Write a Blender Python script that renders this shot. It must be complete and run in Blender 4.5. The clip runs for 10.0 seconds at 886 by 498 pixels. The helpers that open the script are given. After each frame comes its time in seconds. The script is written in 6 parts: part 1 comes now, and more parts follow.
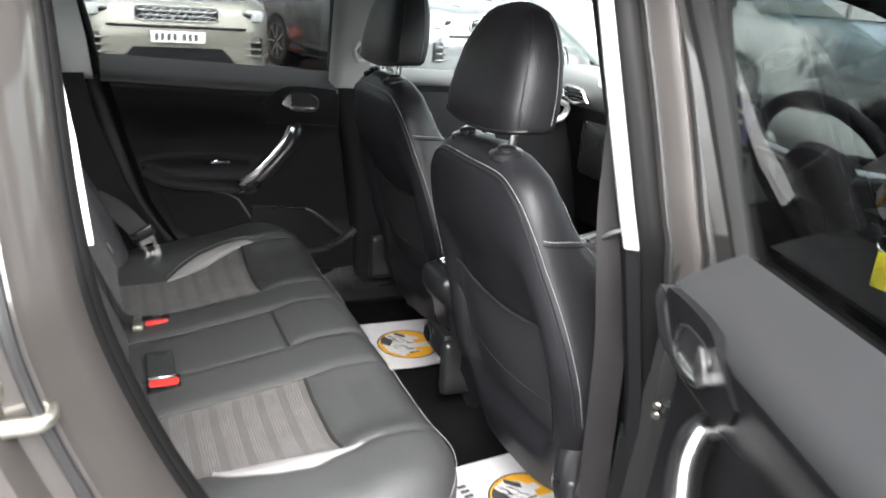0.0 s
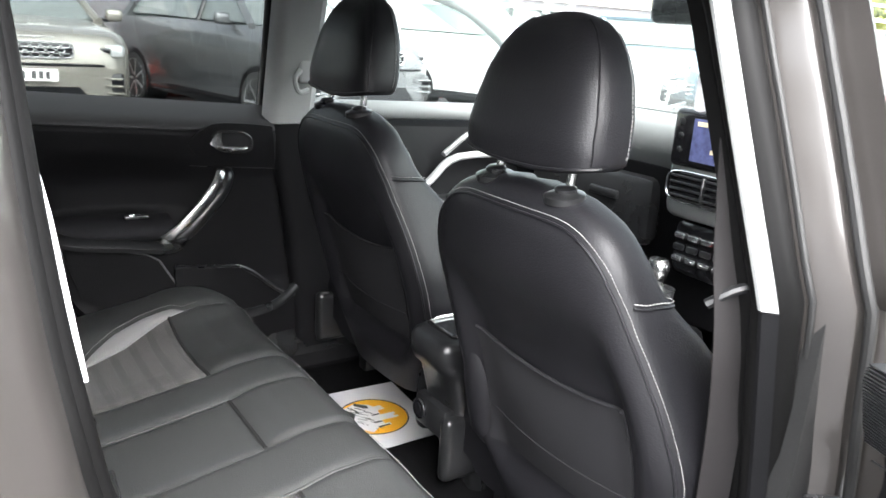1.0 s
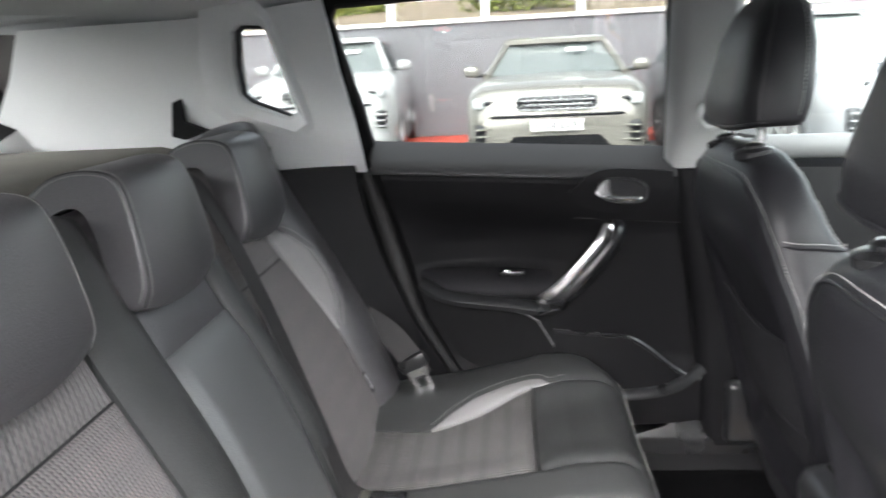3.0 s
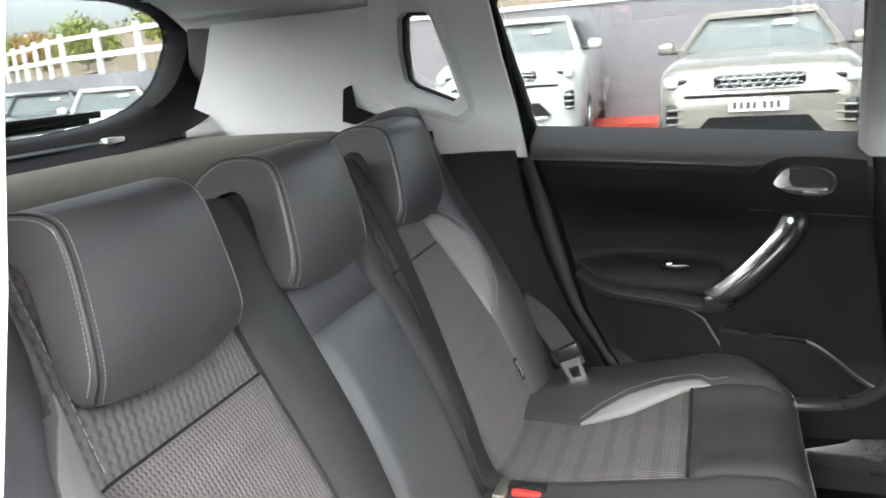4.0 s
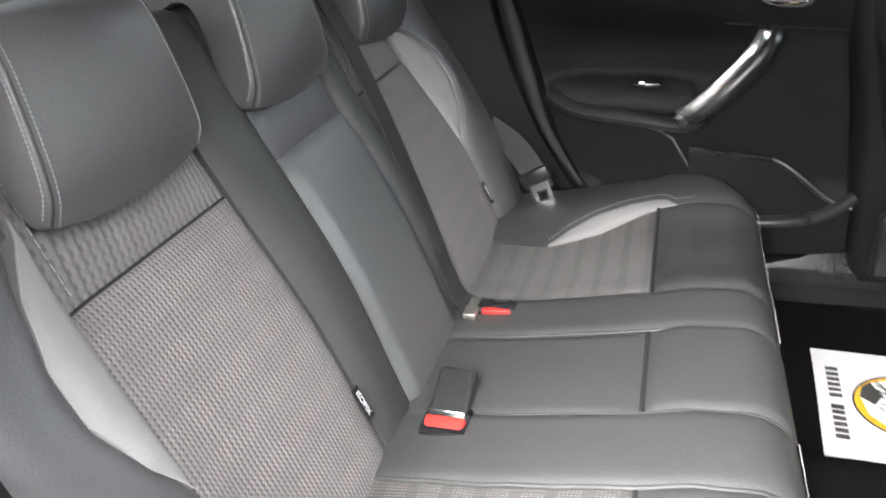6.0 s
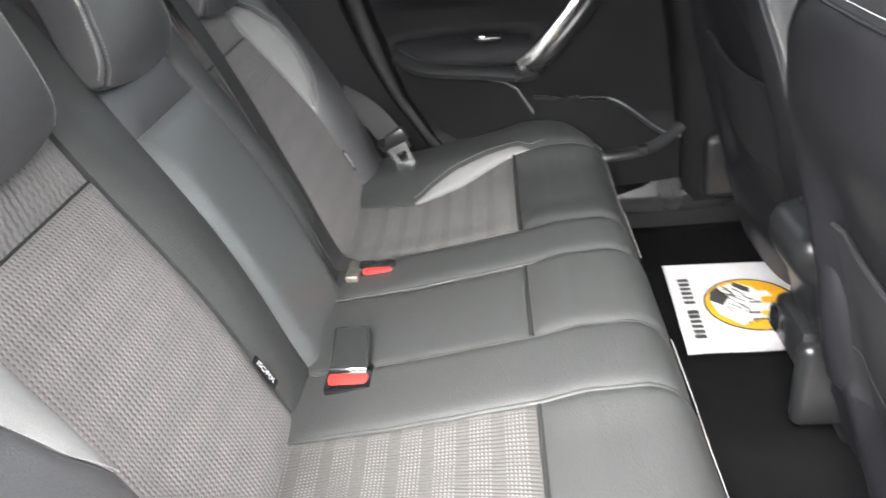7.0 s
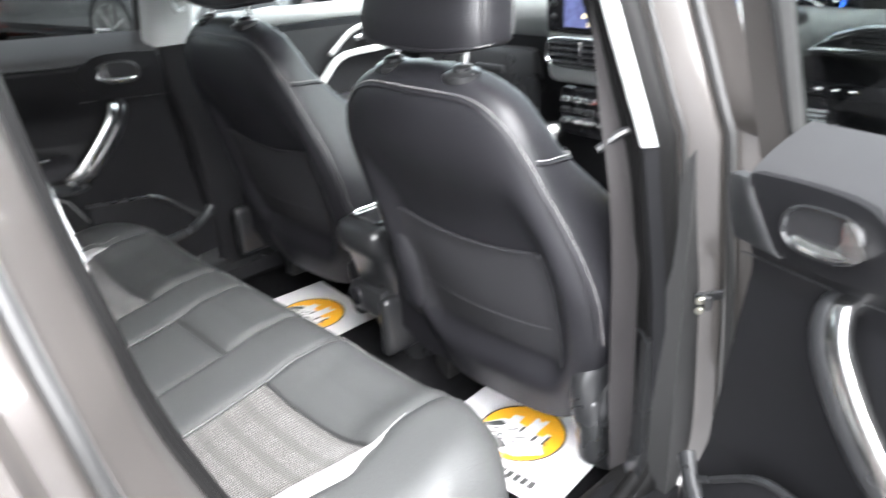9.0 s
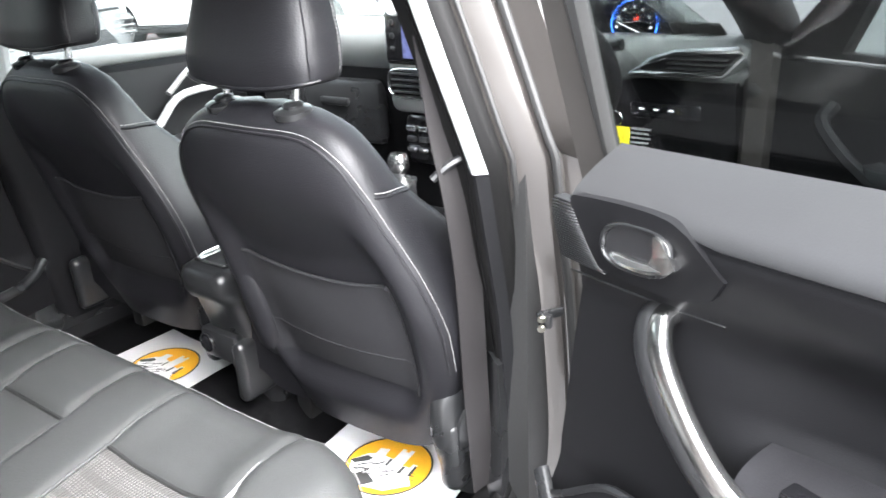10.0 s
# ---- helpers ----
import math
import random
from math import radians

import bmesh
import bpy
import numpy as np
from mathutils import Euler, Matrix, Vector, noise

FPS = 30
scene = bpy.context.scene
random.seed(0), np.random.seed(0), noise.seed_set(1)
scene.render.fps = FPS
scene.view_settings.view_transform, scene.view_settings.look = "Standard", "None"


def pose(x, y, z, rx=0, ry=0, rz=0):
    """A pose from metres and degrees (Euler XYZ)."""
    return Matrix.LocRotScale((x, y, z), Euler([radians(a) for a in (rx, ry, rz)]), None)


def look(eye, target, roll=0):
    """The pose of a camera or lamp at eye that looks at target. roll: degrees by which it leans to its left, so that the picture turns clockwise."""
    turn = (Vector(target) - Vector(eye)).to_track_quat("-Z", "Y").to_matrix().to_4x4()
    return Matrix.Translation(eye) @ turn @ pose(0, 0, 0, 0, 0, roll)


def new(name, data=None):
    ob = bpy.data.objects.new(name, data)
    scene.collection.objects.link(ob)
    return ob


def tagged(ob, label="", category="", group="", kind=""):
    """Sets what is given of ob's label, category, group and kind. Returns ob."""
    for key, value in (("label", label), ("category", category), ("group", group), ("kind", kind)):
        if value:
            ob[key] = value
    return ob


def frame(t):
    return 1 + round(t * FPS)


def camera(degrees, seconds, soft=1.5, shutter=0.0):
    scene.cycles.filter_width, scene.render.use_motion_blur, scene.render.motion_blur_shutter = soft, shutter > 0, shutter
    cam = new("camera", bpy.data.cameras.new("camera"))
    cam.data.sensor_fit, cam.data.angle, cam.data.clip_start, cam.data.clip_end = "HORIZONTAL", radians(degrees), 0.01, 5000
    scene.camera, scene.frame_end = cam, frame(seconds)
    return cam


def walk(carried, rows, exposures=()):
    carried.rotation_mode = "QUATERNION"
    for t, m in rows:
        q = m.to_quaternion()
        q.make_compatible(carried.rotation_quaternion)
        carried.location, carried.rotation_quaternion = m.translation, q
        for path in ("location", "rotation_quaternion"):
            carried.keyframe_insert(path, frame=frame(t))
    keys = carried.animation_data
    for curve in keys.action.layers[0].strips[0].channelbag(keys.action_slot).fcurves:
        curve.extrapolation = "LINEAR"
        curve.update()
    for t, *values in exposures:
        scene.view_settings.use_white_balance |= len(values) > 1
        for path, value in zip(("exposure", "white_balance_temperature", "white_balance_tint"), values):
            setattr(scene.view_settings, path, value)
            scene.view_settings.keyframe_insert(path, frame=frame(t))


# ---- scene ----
cam = camera(60.4, 10.0, shutter=0.5)
PATH = [
    (0, (-0.296, -1.404, 1.379), (0.492, 0.31, 0.715), 4.2),
    (0.5, (-0.343, -1.222, 1.354), (0.597, 0.44, 0.758), 4.2),
    (1, (-0.385, -1.074, 1.329), (0.711, 0.502, 0.768), 3.9),
    (1.5, (-0.369, -1.036, 1.319), (0.75, 0.531, 0.778), 3.6),
    (2, (-0.245, -1.006, 1.315), (0.56, 0.751, 0.802), 2.1),
    (2.5, (-0.1, -0.933, 1.313), (0.102, 1.0, 0.843), -1.1),
    (3, (-0.03, -0.859, 1.298), (-0.215, 1.076, 0.829), -2.9),
    (3.2, (-0.018, -0.838, 1.297), (-0.352, 1.08, 0.839), -3.5),
    (4.3, (0.029, -0.832, 1.303), (-0.669, 0.968, 0.78), -4.3),
    (4.5, (0.029, -0.83, 1.302), (-0.678, 0.955, 0.741), -4.4),
    (5, (0.028, -0.826, 1.296), (-0.672, 0.917, 0.611), -4.4),
    (5.5, (0.027, -0.824, 1.286), (-0.638, 0.883, 0.485), -4.6),
    (5.7, (0.019, -0.818, 1.283), (-0.608, 0.882, 0.436), -4.5),
    (7, (-0.023, -0.863, 1.257), (-0.195, 0.878, 0.287), -6.8),
    (7.5, (-0.115, -0.942, 1.254), (0.006, 0.805, 0.287), -7.0),
    (8, (-0.245, -1.074, 1.287), (0.216, 0.625, 0.338), -5.9),
    (8.5, (-0.356, -1.141, 1.32), (0.536, 0.412, 0.429), -4.1),
    (9, (-0.472, -1.133, 1.34), (0.773, 0.207, 0.53), -3.0),
    (9.5, (-0.47, -1.144, 1.347), (0.964, 0.028, 0.593), -2.6),
    (10, (-0.443, -1.158, 1.344), (1.043, -0.056, 0.585), -3.2),
]
walk(cam, [(t, look(eye, target, roll)) for t, eye, target, roll in PATH], ((0, 2.95, 6450, 10), (1.0, 3.2, 6350, 10), (2.5, 3.6, 6420, 12), (4.5, 3.74, 6400, 12), (5.5, 3.87, 6450, 12), (7.0, 4.02, 6480, 9), (8.0, 3.78, 6430, 9), (8.5, 3.72, 6350, 10), (9.0, 3.82, 6250, 10), (10.0, 3.88, 6280, 10)))

# ---- light ----
world = bpy.data.worlds.new("sky")
scene.world = world
world.use_nodes = True
wn, wl = world.node_tree.nodes, world.node_tree.links
sky = wn.new("ShaderNodeTexSky")
sky.sky_type, sky.sun_disc = "NISHITA", False
sky.sun_elevation, sky.sun_rotation = radians(46), radians(190)
sky.air_density, sky.dust_density, sky.ozone_density = 1.0, 4.0, 1.0
grey = wn.new("ShaderNodeHueSaturation")
grey.inputs["Saturation"].default_value = 0.22
wl.new(sky.outputs[0], grey.inputs["Color"])
wl.new(grey.outputs[0], wn["Background"].inputs["Color"])
wn["Background"].inputs["Strength"].default_value = 0.15
sun_data = bpy.data.lights.new("sun", "SUN")
sun_data.energy, sun_data.angle, sun_data.color = 3.2, radians(120), (1.0, 0.98, 0.96)
sun = new("sun", sun_data)
sun.matrix_world = look((-0.6, -3.5, 4.3), (0, 0, 0.6))

# ---- materials ----
MATS = {}


def mat(name, colour, rough=0.5, metal=0.0, var=0.15, grain=220.0, bump=0.1, coat=0.0, patch=9.0, glow=0.0, spec=0.5):
    """A plain surface with fine grain, large patches of wear and a little relief."""
    if name in MATS:
        return MATS[name]
    m = bpy.data.materials.new(name)
    m.use_nodes = True
    n, l = m.node_tree.nodes, m.node_tree.links
    b = n["Principled BSDF"]
    co = n.new("ShaderNodeTexCoord")
    fine = n.new("ShaderNodeTexNoise")
    fine.inputs["Scale"].default_value, fine.inputs["Detail"].default_value = grain, 3
    big = n.new("ShaderNodeTexNoise")
    big.inputs["Scale"].default_value, big.inputs["Detail"].default_value = patch, 4
    for t in (fine, big):
        l.new(co.outputs["Object"], t.inputs["Vector"])
    mix = n.new("ShaderNodeMix")
    mix.data_type = "FLOAT"
    mix.inputs[0].default_value = 0.45
    l.new(fine.outputs["Fac"], mix.inputs[2])
    l.new(big.outputs["Fac"], mix.inputs[3])
    ramp = n.new("ShaderNodeValToRGB")
    lo, hi = [c * (1 - var) for c in colour], [min(1, c * (1 + var)) for c in colour]
    ramp.color_ramp.elements[0].position, ramp.color_ramp.elements[1].position = 0.3, 0.7
    ramp.color_ramp.elements[0].color, ramp.color_ramp.elements[1].color = (*lo, 1), (*hi, 1)
    l.new(mix.outputs[0], ramp.inputs["Fac"])
    l.new(ramp.outputs["Color"], b.inputs["Base Color"])
    rr = n.new("ShaderNodeMapRange")
    rr.inputs["To Min"].default_value, rr.inputs["To Max"].default_value = max(0.02, rough * 0.85), min(1, rough * 1.15)
    l.new(big.outputs["Fac"], rr.inputs["Value"])
    l.new(rr.outputs[0], b.inputs["Roughness"])
    b.inputs["Metallic"].default_value, b.inputs["Coat Weight"].default_value = metal, coat
    b.inputs["Coat Roughness"].default_value, b.inputs["Specular IOR Level"].default_value = 0.06, spec
    if bump:
        bp = n.new("ShaderNodeBump")
        bp.inputs["Strength"].default_value, bp.inputs["Distance"].default_value = bump, 0.002
        l.new(fine.outputs["Fac"], bp.inputs["Height"])
        l.new(bp.outputs[0], b.inputs["Normal"])
    if glow:
        b.inputs["Emission Color"].default_value, b.inputs["Emission Strength"].default_value = (*colour, 1), glow
    MATS[name] = m
    return m


def glass_mat(name, tint, rough=0.0):
    m = bpy.data.materials.new(name)
    m.use_nodes = True
    n, l = m.node_tree.nodes, m.node_tree.links
    n.remove(n["Principled BSDF"])
    tr, gl, mx, fr = n.new("ShaderNodeBsdfTransparent"), n.new("ShaderNodeBsdfGlossy"), n.new("ShaderNodeMixShader"), n.new("ShaderNodeLayerWeight")
    tr.inputs["Color"].default_value = (*tint, 1)
    gl.inputs["Roughness"].default_value = rough
    fr.inputs["Blend"].default_value = 0.5
    pw, ad = n.new("ShaderNodeMath"), n.new("ShaderNodeMath")
    pw.operation, ad.operation = "POWER", "MULTIPLY_ADD"
    pw.inputs[1].default_value, ad.inputs[1].default_value, ad.inputs[2].default_value = 5.0, 0.75, 0.05
    l.new(fr.outputs["Facing"], pw.inputs[0]), l.new(pw.outputs[0], ad.inputs[0])
    l.new(ad.outputs[0], mx.inputs[0]), l.new(tr.outputs[0], mx.inputs[1]), l.new(gl.outputs[0], mx.inputs[2])
    l.new(mx.outputs[0], n["Material Output"].inputs["Surface"])
    return m


def fabric_mat(name, base, dot, rows, cols, bands, strength, pits, gap=-0.82, plain=0.3):
    """Ribbed woven cloth, ribs along u, with dark pits between and pale stitched dots in bands."""
    m = bpy.data.materials.new(name)
    m.use_nodes = True
    n, l = m.node_tree.nodes, m.node_tree.links
    b = n["Principled BSDF"]
    uv = n.new("ShaderNodeUVMap")
    sep = n.new("ShaderNodeSeparateXYZ")
    l.new(uv.outputs[0], sep.inputs[0])

    def mth(op, a, c=None):
        x = n.new("ShaderNodeMath")
        x.operation = op
        for k, v in enumerate((a, c)):
            if isinstance(v, (int, float)):
                x.inputs[k].default_value = v
            elif v is not None:
                l.new(v, x.inputs[k])
        return x.outputs[0]

    u, v = mth("MULTIPLY", sep.outputs[0], cols), mth("MULTIPLY", sep.outputs[1], rows)
    rib = mth("ABSOLUTE", mth("SINE", mth("MULTIPLY", v, math.pi)))
    fu, fv = mth("ABSOLUTE", mth("SUBTRACT", mth("FRACT", u), 0.5)), mth("ABSOLUTE", mth("SUBTRACT", mth("FRACT", v), 0.5))
    spot = mth("MULTIPLY", mth("LESS_THAN", fu, 0.25), mth("LESS_THAN", fv, 0.21))
    pit = mth("MULTIPLY", mth("LESS_THAN", fu, 0.24), mth("GREATER_THAN", fv, 0.34))
    band = mth("MAXIMUM", mth("GREATER_THAN", mth("SINE", mth("MULTIPLY", sep.outputs[0], bands * 2 * math.pi)), gap), 0.0)
    noise_t = n.new("ShaderNodeTexNoise")
    noise_t.inputs["Scale"].default_value, noise_t.inputs["Detail"].default_value = 9, 3
    l.new(uv.outputs[0], noise_t.inputs["Vector"])
    amount = mth("MULTIPLY", mth("MULTIPLY", spot, mth("ADD", mth("MULTIPLY", band, 1.0 - plain), plain)), mth("MULTIPLY", noise_t.outputs["Fac"], 2.0 * strength))
    mix = n.new("ShaderNodeMix")
    mix.data_type = "RGBA"
    mix.inputs[6].default_value, mix.inputs[7].default_value = (*base, 1), (*dot, 1)
    l.new(amount, mix.inputs[0])
    dark = n.new("ShaderNodeMix")
    dark.data_type = "RGBA"
    dark.inputs[7].default_value = (*[c * 0.3 for c in base], 1)
    l.new(mth("MULTIPLY", pit, pits), dark.inputs[0])
    l.new(mix.outputs[2], dark.inputs[6])
    l.new(dark.outputs[2], b.inputs["Base Color"])
    b.inputs["Roughness"].default_value = 0.85
    b.inputs["Sheen Weight"].default_value = 0.08
    bp = n.new("ShaderNodeBump")
    bp.inputs["Strength"].default_value, bp.inputs["Distance"].default_value = 0.45, 0.003
    l.new(mth("SUBTRACT", rib, mth("MULTIPLY", pit, 0.6)), bp.inputs["Height"])
    l.new(bp.outputs[0], b.inputs["Normal"])
    return m


# Bench leathers are lifted copies of the black one, carrying light and sheen.
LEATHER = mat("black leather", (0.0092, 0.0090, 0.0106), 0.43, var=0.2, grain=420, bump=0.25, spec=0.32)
LEATHER_LIT = mat("black leather in lit bench tone", (0.052, 0.0505, 0.0532), 0.38, var=0.2, grain=420, bump=0.25, spec=0.9)
LEATHER_G = mat("black leather in lit cushion tone", (0.0385, 0.0397, 0.0395), 0.45, var=0.15, grain=420, bump=0.25, spec=0.25)
LEATHER_SHEEN = mat("armrest leather with sheen in tone", (0.076, 0.079, 0.080), 0.36, var=0.12, grain=420, bump=0.2, spec=0.8)
CLOTH = mat("dark cloth", (0.017, 0.0168, 0.0185), 0.75, var=0.25, grain=700, bump=0.25, spec=0.15)
CLOTH_GREY = mat("pale grey cloth", (0.22, 0.214, 0.216), 0.8, var=0.1, grain=600, bump=0.3)
# Same cloth: the seat's base is lowered and the back's lifted for light.
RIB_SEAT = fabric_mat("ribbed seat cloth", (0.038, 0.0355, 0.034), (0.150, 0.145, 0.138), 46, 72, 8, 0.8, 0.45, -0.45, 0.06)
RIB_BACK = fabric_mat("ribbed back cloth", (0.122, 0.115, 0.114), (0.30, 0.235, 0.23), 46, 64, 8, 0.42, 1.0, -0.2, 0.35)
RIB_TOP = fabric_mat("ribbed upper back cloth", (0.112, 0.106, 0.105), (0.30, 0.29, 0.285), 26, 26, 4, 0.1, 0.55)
PLASTIC = mat("black grained plastic", (0.0075, 0.0075, 0.0082), 0.50, var=0.2, grain=700, bump=0.14, spec=0.10)
PLASTIC_S = mat("satin black plastic", (0.0135, 0.0138, 0.0145), 0.28, var=0.1, grain=300, bump=0.08)
GLOSS = mat("gloss black", (0.008, 0.008, 0.009), 0.1, var=0.05, bump=0)
TRIM = mat("pale grey trim", (0.72, 0.735, 0.735), 0.75, var=0.05, grain=500, bump=0.12)
LINING = mat("grey headliner cloth", (0.66, 0.67, 0.67), 0.95, var=0.06, grain=700, bump=0.2)
TRIM_W = mat("off-white trim edge", (0.29, 0.295, 0.29), 0.7, var=0.04, grain=500, bump=0.05)
RUBBER = mat("black rubber", (0.012, 0.012, 0.012), 0.6, var=0.2, grain=200, bump=0.1)
PAINT = mat("grey-brown metallic paint", (0.064, 0.0585, 0.055), 0.34, metal=0.4, var=0.12, grain=1500, bump=0.02, coat=0.85)
CHROME = mat("satin chrome", (0.75, 0.75, 0.74), 0.22, metal=1.0, var=0.05, bump=0)
STEEL = mat("zinc steel", (0.62, 0.6, 0.52), 0.35, metal=1.0, var=0.2, grain=60, bump=0.1)
CARPET = mat("black carpet", (0.007, 0.007, 0.0075), 0.95, var=0.4, grain=900, bump=0.8, spec=0.03)
SHELF = mat("dark felt", (0.125, 0.118, 0.098), 0.95, var=0.25, grain=900, bump=0.5)
WEB = mat("black belt webbing", (0.020, 0.0188, 0.019), 0.65, var=0.15, grain=700, bump=0.3)
RED = mat("red button plastic", (0.62, 0.03, 0.025), 0.35, var=0.06, bump=0)
PAPER = mat("white paper", (0.70, 0.69, 0.71), 0.6, var=0.02, grain=90, bump=0.05)
YELLOW = mat("amber print", (0.85, 0.42, 0.02), 0.6, var=0.04, bump=0)
INK = mat("grey-black print", (0.05, 0.05, 0.05), 0.6, var=0.1, bump=0)
INK_G = mat("mid grey print", (0.35, 0.35, 0.36), 0.6, var=0.1, bump=0)
THREAD = mat("pale grey thread", (0.28, 0.275, 0.27), 0.8, var=0.1, bump=0)
DASH_TOP = mat("grey dash skin", (0.14, 0.146, 0.144), 0.6, var=0.08, grain=400, bump=0.2)
GLASS = glass_mat("clear glass", (0.86, 0.90, 0.885))
# Rear glass tints are deepened so the bright daylight outside reads darker.
GLASS_R = glass_mat("tailgate glass dimming the view", (0.42, 0.445, 0.44))
GLASS_T = glass_mat("rear glass tinted to dim the view", (0.45, 0.47, 0.465))

# ---- building tools ----


def part(name, bm, material, parent=None, label="", smooth=True):
    """Links a bmesh as one mesh object under a thing or part."""
    bmesh.ops.recalc_face_normals(bm, faces=bm.faces)
    me = bpy.data.meshes.new(name)
    bm.to_mesh(me)
    bm.free()
    me.materials.append(material)
    if smooth:
        me.polygons.foreach_set("use_smooth", [True] * len(me.polygons))
        me.set_sharp_from_angle(angle=radians(42))
    ob = new(name, me)
    ob.parent = parent
    return tagged(ob, label)


def thing(name, label, category, at=(0, 0, 0), group="", kind=""):
    ob = new(name)
    ob.empty_display_size = 0.1
    ob.location = at
    if at != (0, 0, 0):
        bpy.context.view_layer.update()
    return tagged(ob, label, category, group, kind)


def curve(pts, n):
    """n points on a Catmull-Rom curve through pts."""
    p = [Vector(q) for q in pts]
    p = [2 * p[0] - p[1], *p, 2 * p[-1] - p[-2]]
    out = []
    for k in range(n):
        s = k / (n - 1) * (len(p) - 3)
        i = min(int(s), len(p) - 4)
        t = s - i
        a, b, c, d = p[i : i + 4]
        out.append(0.5 * ((2 * b) + (c - a) * t + (2 * a - 5 * b + 4 * c - d) * t * t + (3 * b - a - 3 * c + d) * t**3))
    return out


def lerp_at(table, z):
    """Piecewise-linear y of rows (z, y), in either order."""
    rows = sorted(table)
    zs, ys = [r[0] for r in rows], [r[1] for r in rows]
    return float(np.interp(z, zs, ys))


def sheet(f, nu, nv, depth=None, uv=None):
    """A grid of f(u, v); with depth (a vector) it becomes a closed slab."""
    bm = bmesh.new()
    g = [[bm.verts.new(f(i / nu, j / nv)) for j in range(nv + 1)] for i in range(nu + 1)]
    faces = []
    for i in range(nu):
        for j in range(nv):
            faces.append((bm.faces.new((g[i][j], g[i + 1][j], g[i + 1][j + 1], g[i][j + 1])), i, j))
    if uv:
        layer = bm.loops.layers.uv.new("UVMap")
        for face, i, j in faces:
            for loop, (a, b) in zip(face.loops, ((0, 0), (1, 0), (1, 1), (0, 1))):
                loop[layer].uv = ((i + a) / nu, (j + b) / nv)
    if depth is not None:
        d = Vector(depth)
        h = [[bm.verts.new(g[i][j].co + d) for j in range(nv + 1)] for i in range(nu + 1)]
        for i in range(nu):
            for j in range(nv):
                bm.faces.new((h[i][j], h[i][j + 1], h[i + 1][j + 1], h[i + 1][j]))
        for i in range(nu):
            bm.faces.new((g[i][0], h[i][0], h[i + 1][0], g[i + 1][0]))
            bm.faces.new((g[i][nv], g[i + 1][nv], h[i + 1][nv], h[i][nv]))
        for j in range(nv):
            bm.faces.new((g[0][j], g[0][j + 1], h[0][j + 1], h[0][j]))
            bm.faces.new((g[nu][j], h[nu][j], h[nu][j + 1], g[nu][j + 1]))
    return bm


def loft(rings, cap=True, close=False):
    bm = bmesh.new()
    vs = [[bm.verts.new(p) for p in r] for r in rings]
    n = len(rings[0])
    pairs = list(zip(vs, vs[1:])) + ([(vs[-1], vs[0])] if close else [])
    for a, b in pairs:
        for k in range(n):
            bm.faces.new((a[k], a[(k + 1) % n], b[(k + 1) % n], b[k]))
    if cap and not close:
        bm.faces.new(vs[0][::-1])
        bm.faces.new(vs[-1])
    return bm


def tube(pts, r, seg=8, flat=1.0, close=False):
    """A round bar along pts; r may be a list; flat squeezes one side."""
    p = [Vector(q) for q in pts]
    rings, side = [], None
    for k, q in enumerate(p):
        a, b = (p[k - 1] if k or close else p[k]), (p[(k + 1) % len(p)] if k < len(p) - 1 or close else p[k])
        d = (b - a).normalized()
        if side is None:
            side = d.orthogonal().normalized()
        side = (side - d * side.dot(d)).normalized()
        up = d.cross(side)
        rad = r[k] if isinstance(r, (list, tuple)) else r
        rings.append([q + rad * (math.cos(t) * side + flat * math.sin(t) * up) for t in (2 * math.pi * i / seg for i in range(seg))])
    return loft(rings, close=close)


def strap(pts, wide, thick=0.0016):
    """A belt: pts along its middle; wide is the vector across it."""
    rings = []
    p = [Vector(q) for q in pts]
    for k, q in enumerate(p):
        d = (p[min(k + 1, len(p) - 1)] - p[max(k - 1, 0)]).normalized()
        w = Vector(wide[k]) if isinstance(wide, list) else Vector(wide)
        w = (w - d * w.dot(d)).normalized() * w.length / 2
        nrm = d.cross(w).normalized() * thick / 2
        rings.append([q + w * a + nrm * c for a, c in ((-1, -1), (-0.5, -1.3), (0, -1.2), (0.5, -1.3), (1, -1), (1, 1), (0, 1.2), (-1, 1))])
    return loft(rings)


def rbox(c, size, r=0.01, seg=2, turn=None):
    bm = bmesh.new()
    bmesh.ops.create_cube(bm, size=1)
    bmesh.ops.scale(bm, vec=size, verts=bm.verts)
    if r:
        bmesh.ops.bevel(bm, geom=bm.edges[:], offset=min(r, 0.49 * min(size)), segments=seg, profile=0.5, affect="EDGES")
    m = Matrix.Translation(c) @ (turn.to_4x4() if turn else Matrix())
    bmesh.ops.transform(bm, matrix=m, verts=bm.verts)
    return bm


def plate(outer, holes, fn, thick):
    """A flat board with openings: 2D loops, fn maps (a, b) to space; thick is a vector."""
    bm = bmesh.new()
    edges = []
    for loop in (outer, *holes):
        vs = [bm.verts.new((a, b, 0)) for a, b in loop]
        edges += [bm.edges.new((vs[k - 1], vs[k])) for k in range(len(vs))]
    bmesh.ops.triangle_fill(bm, use_beauty=True, edges=edges)
    rim = [e for e in bm.edges if len(e.link_faces) == 1]
    faces = bm.faces[:]
    ext = bmesh.ops.extrude_face_region(bm, geom=faces)
    top = {v for v in ext["geom"] if isinstance(v, bmesh.types.BMVert)}
    t = Vector(thick)
    for v in bm.verts:
        v.co = Vector(fn(v.co.x, v.co.y)) + (t if v in top else Vector())
    return bm


def join(*bms):
    out = bmesh.new()
    for b in bms:
        me = bpy.data.meshes.new("tmp")
        b.to_mesh(me)
        b.free()
        out.from_mesh(me)
        bpy.data.meshes.remove(me)
    return out


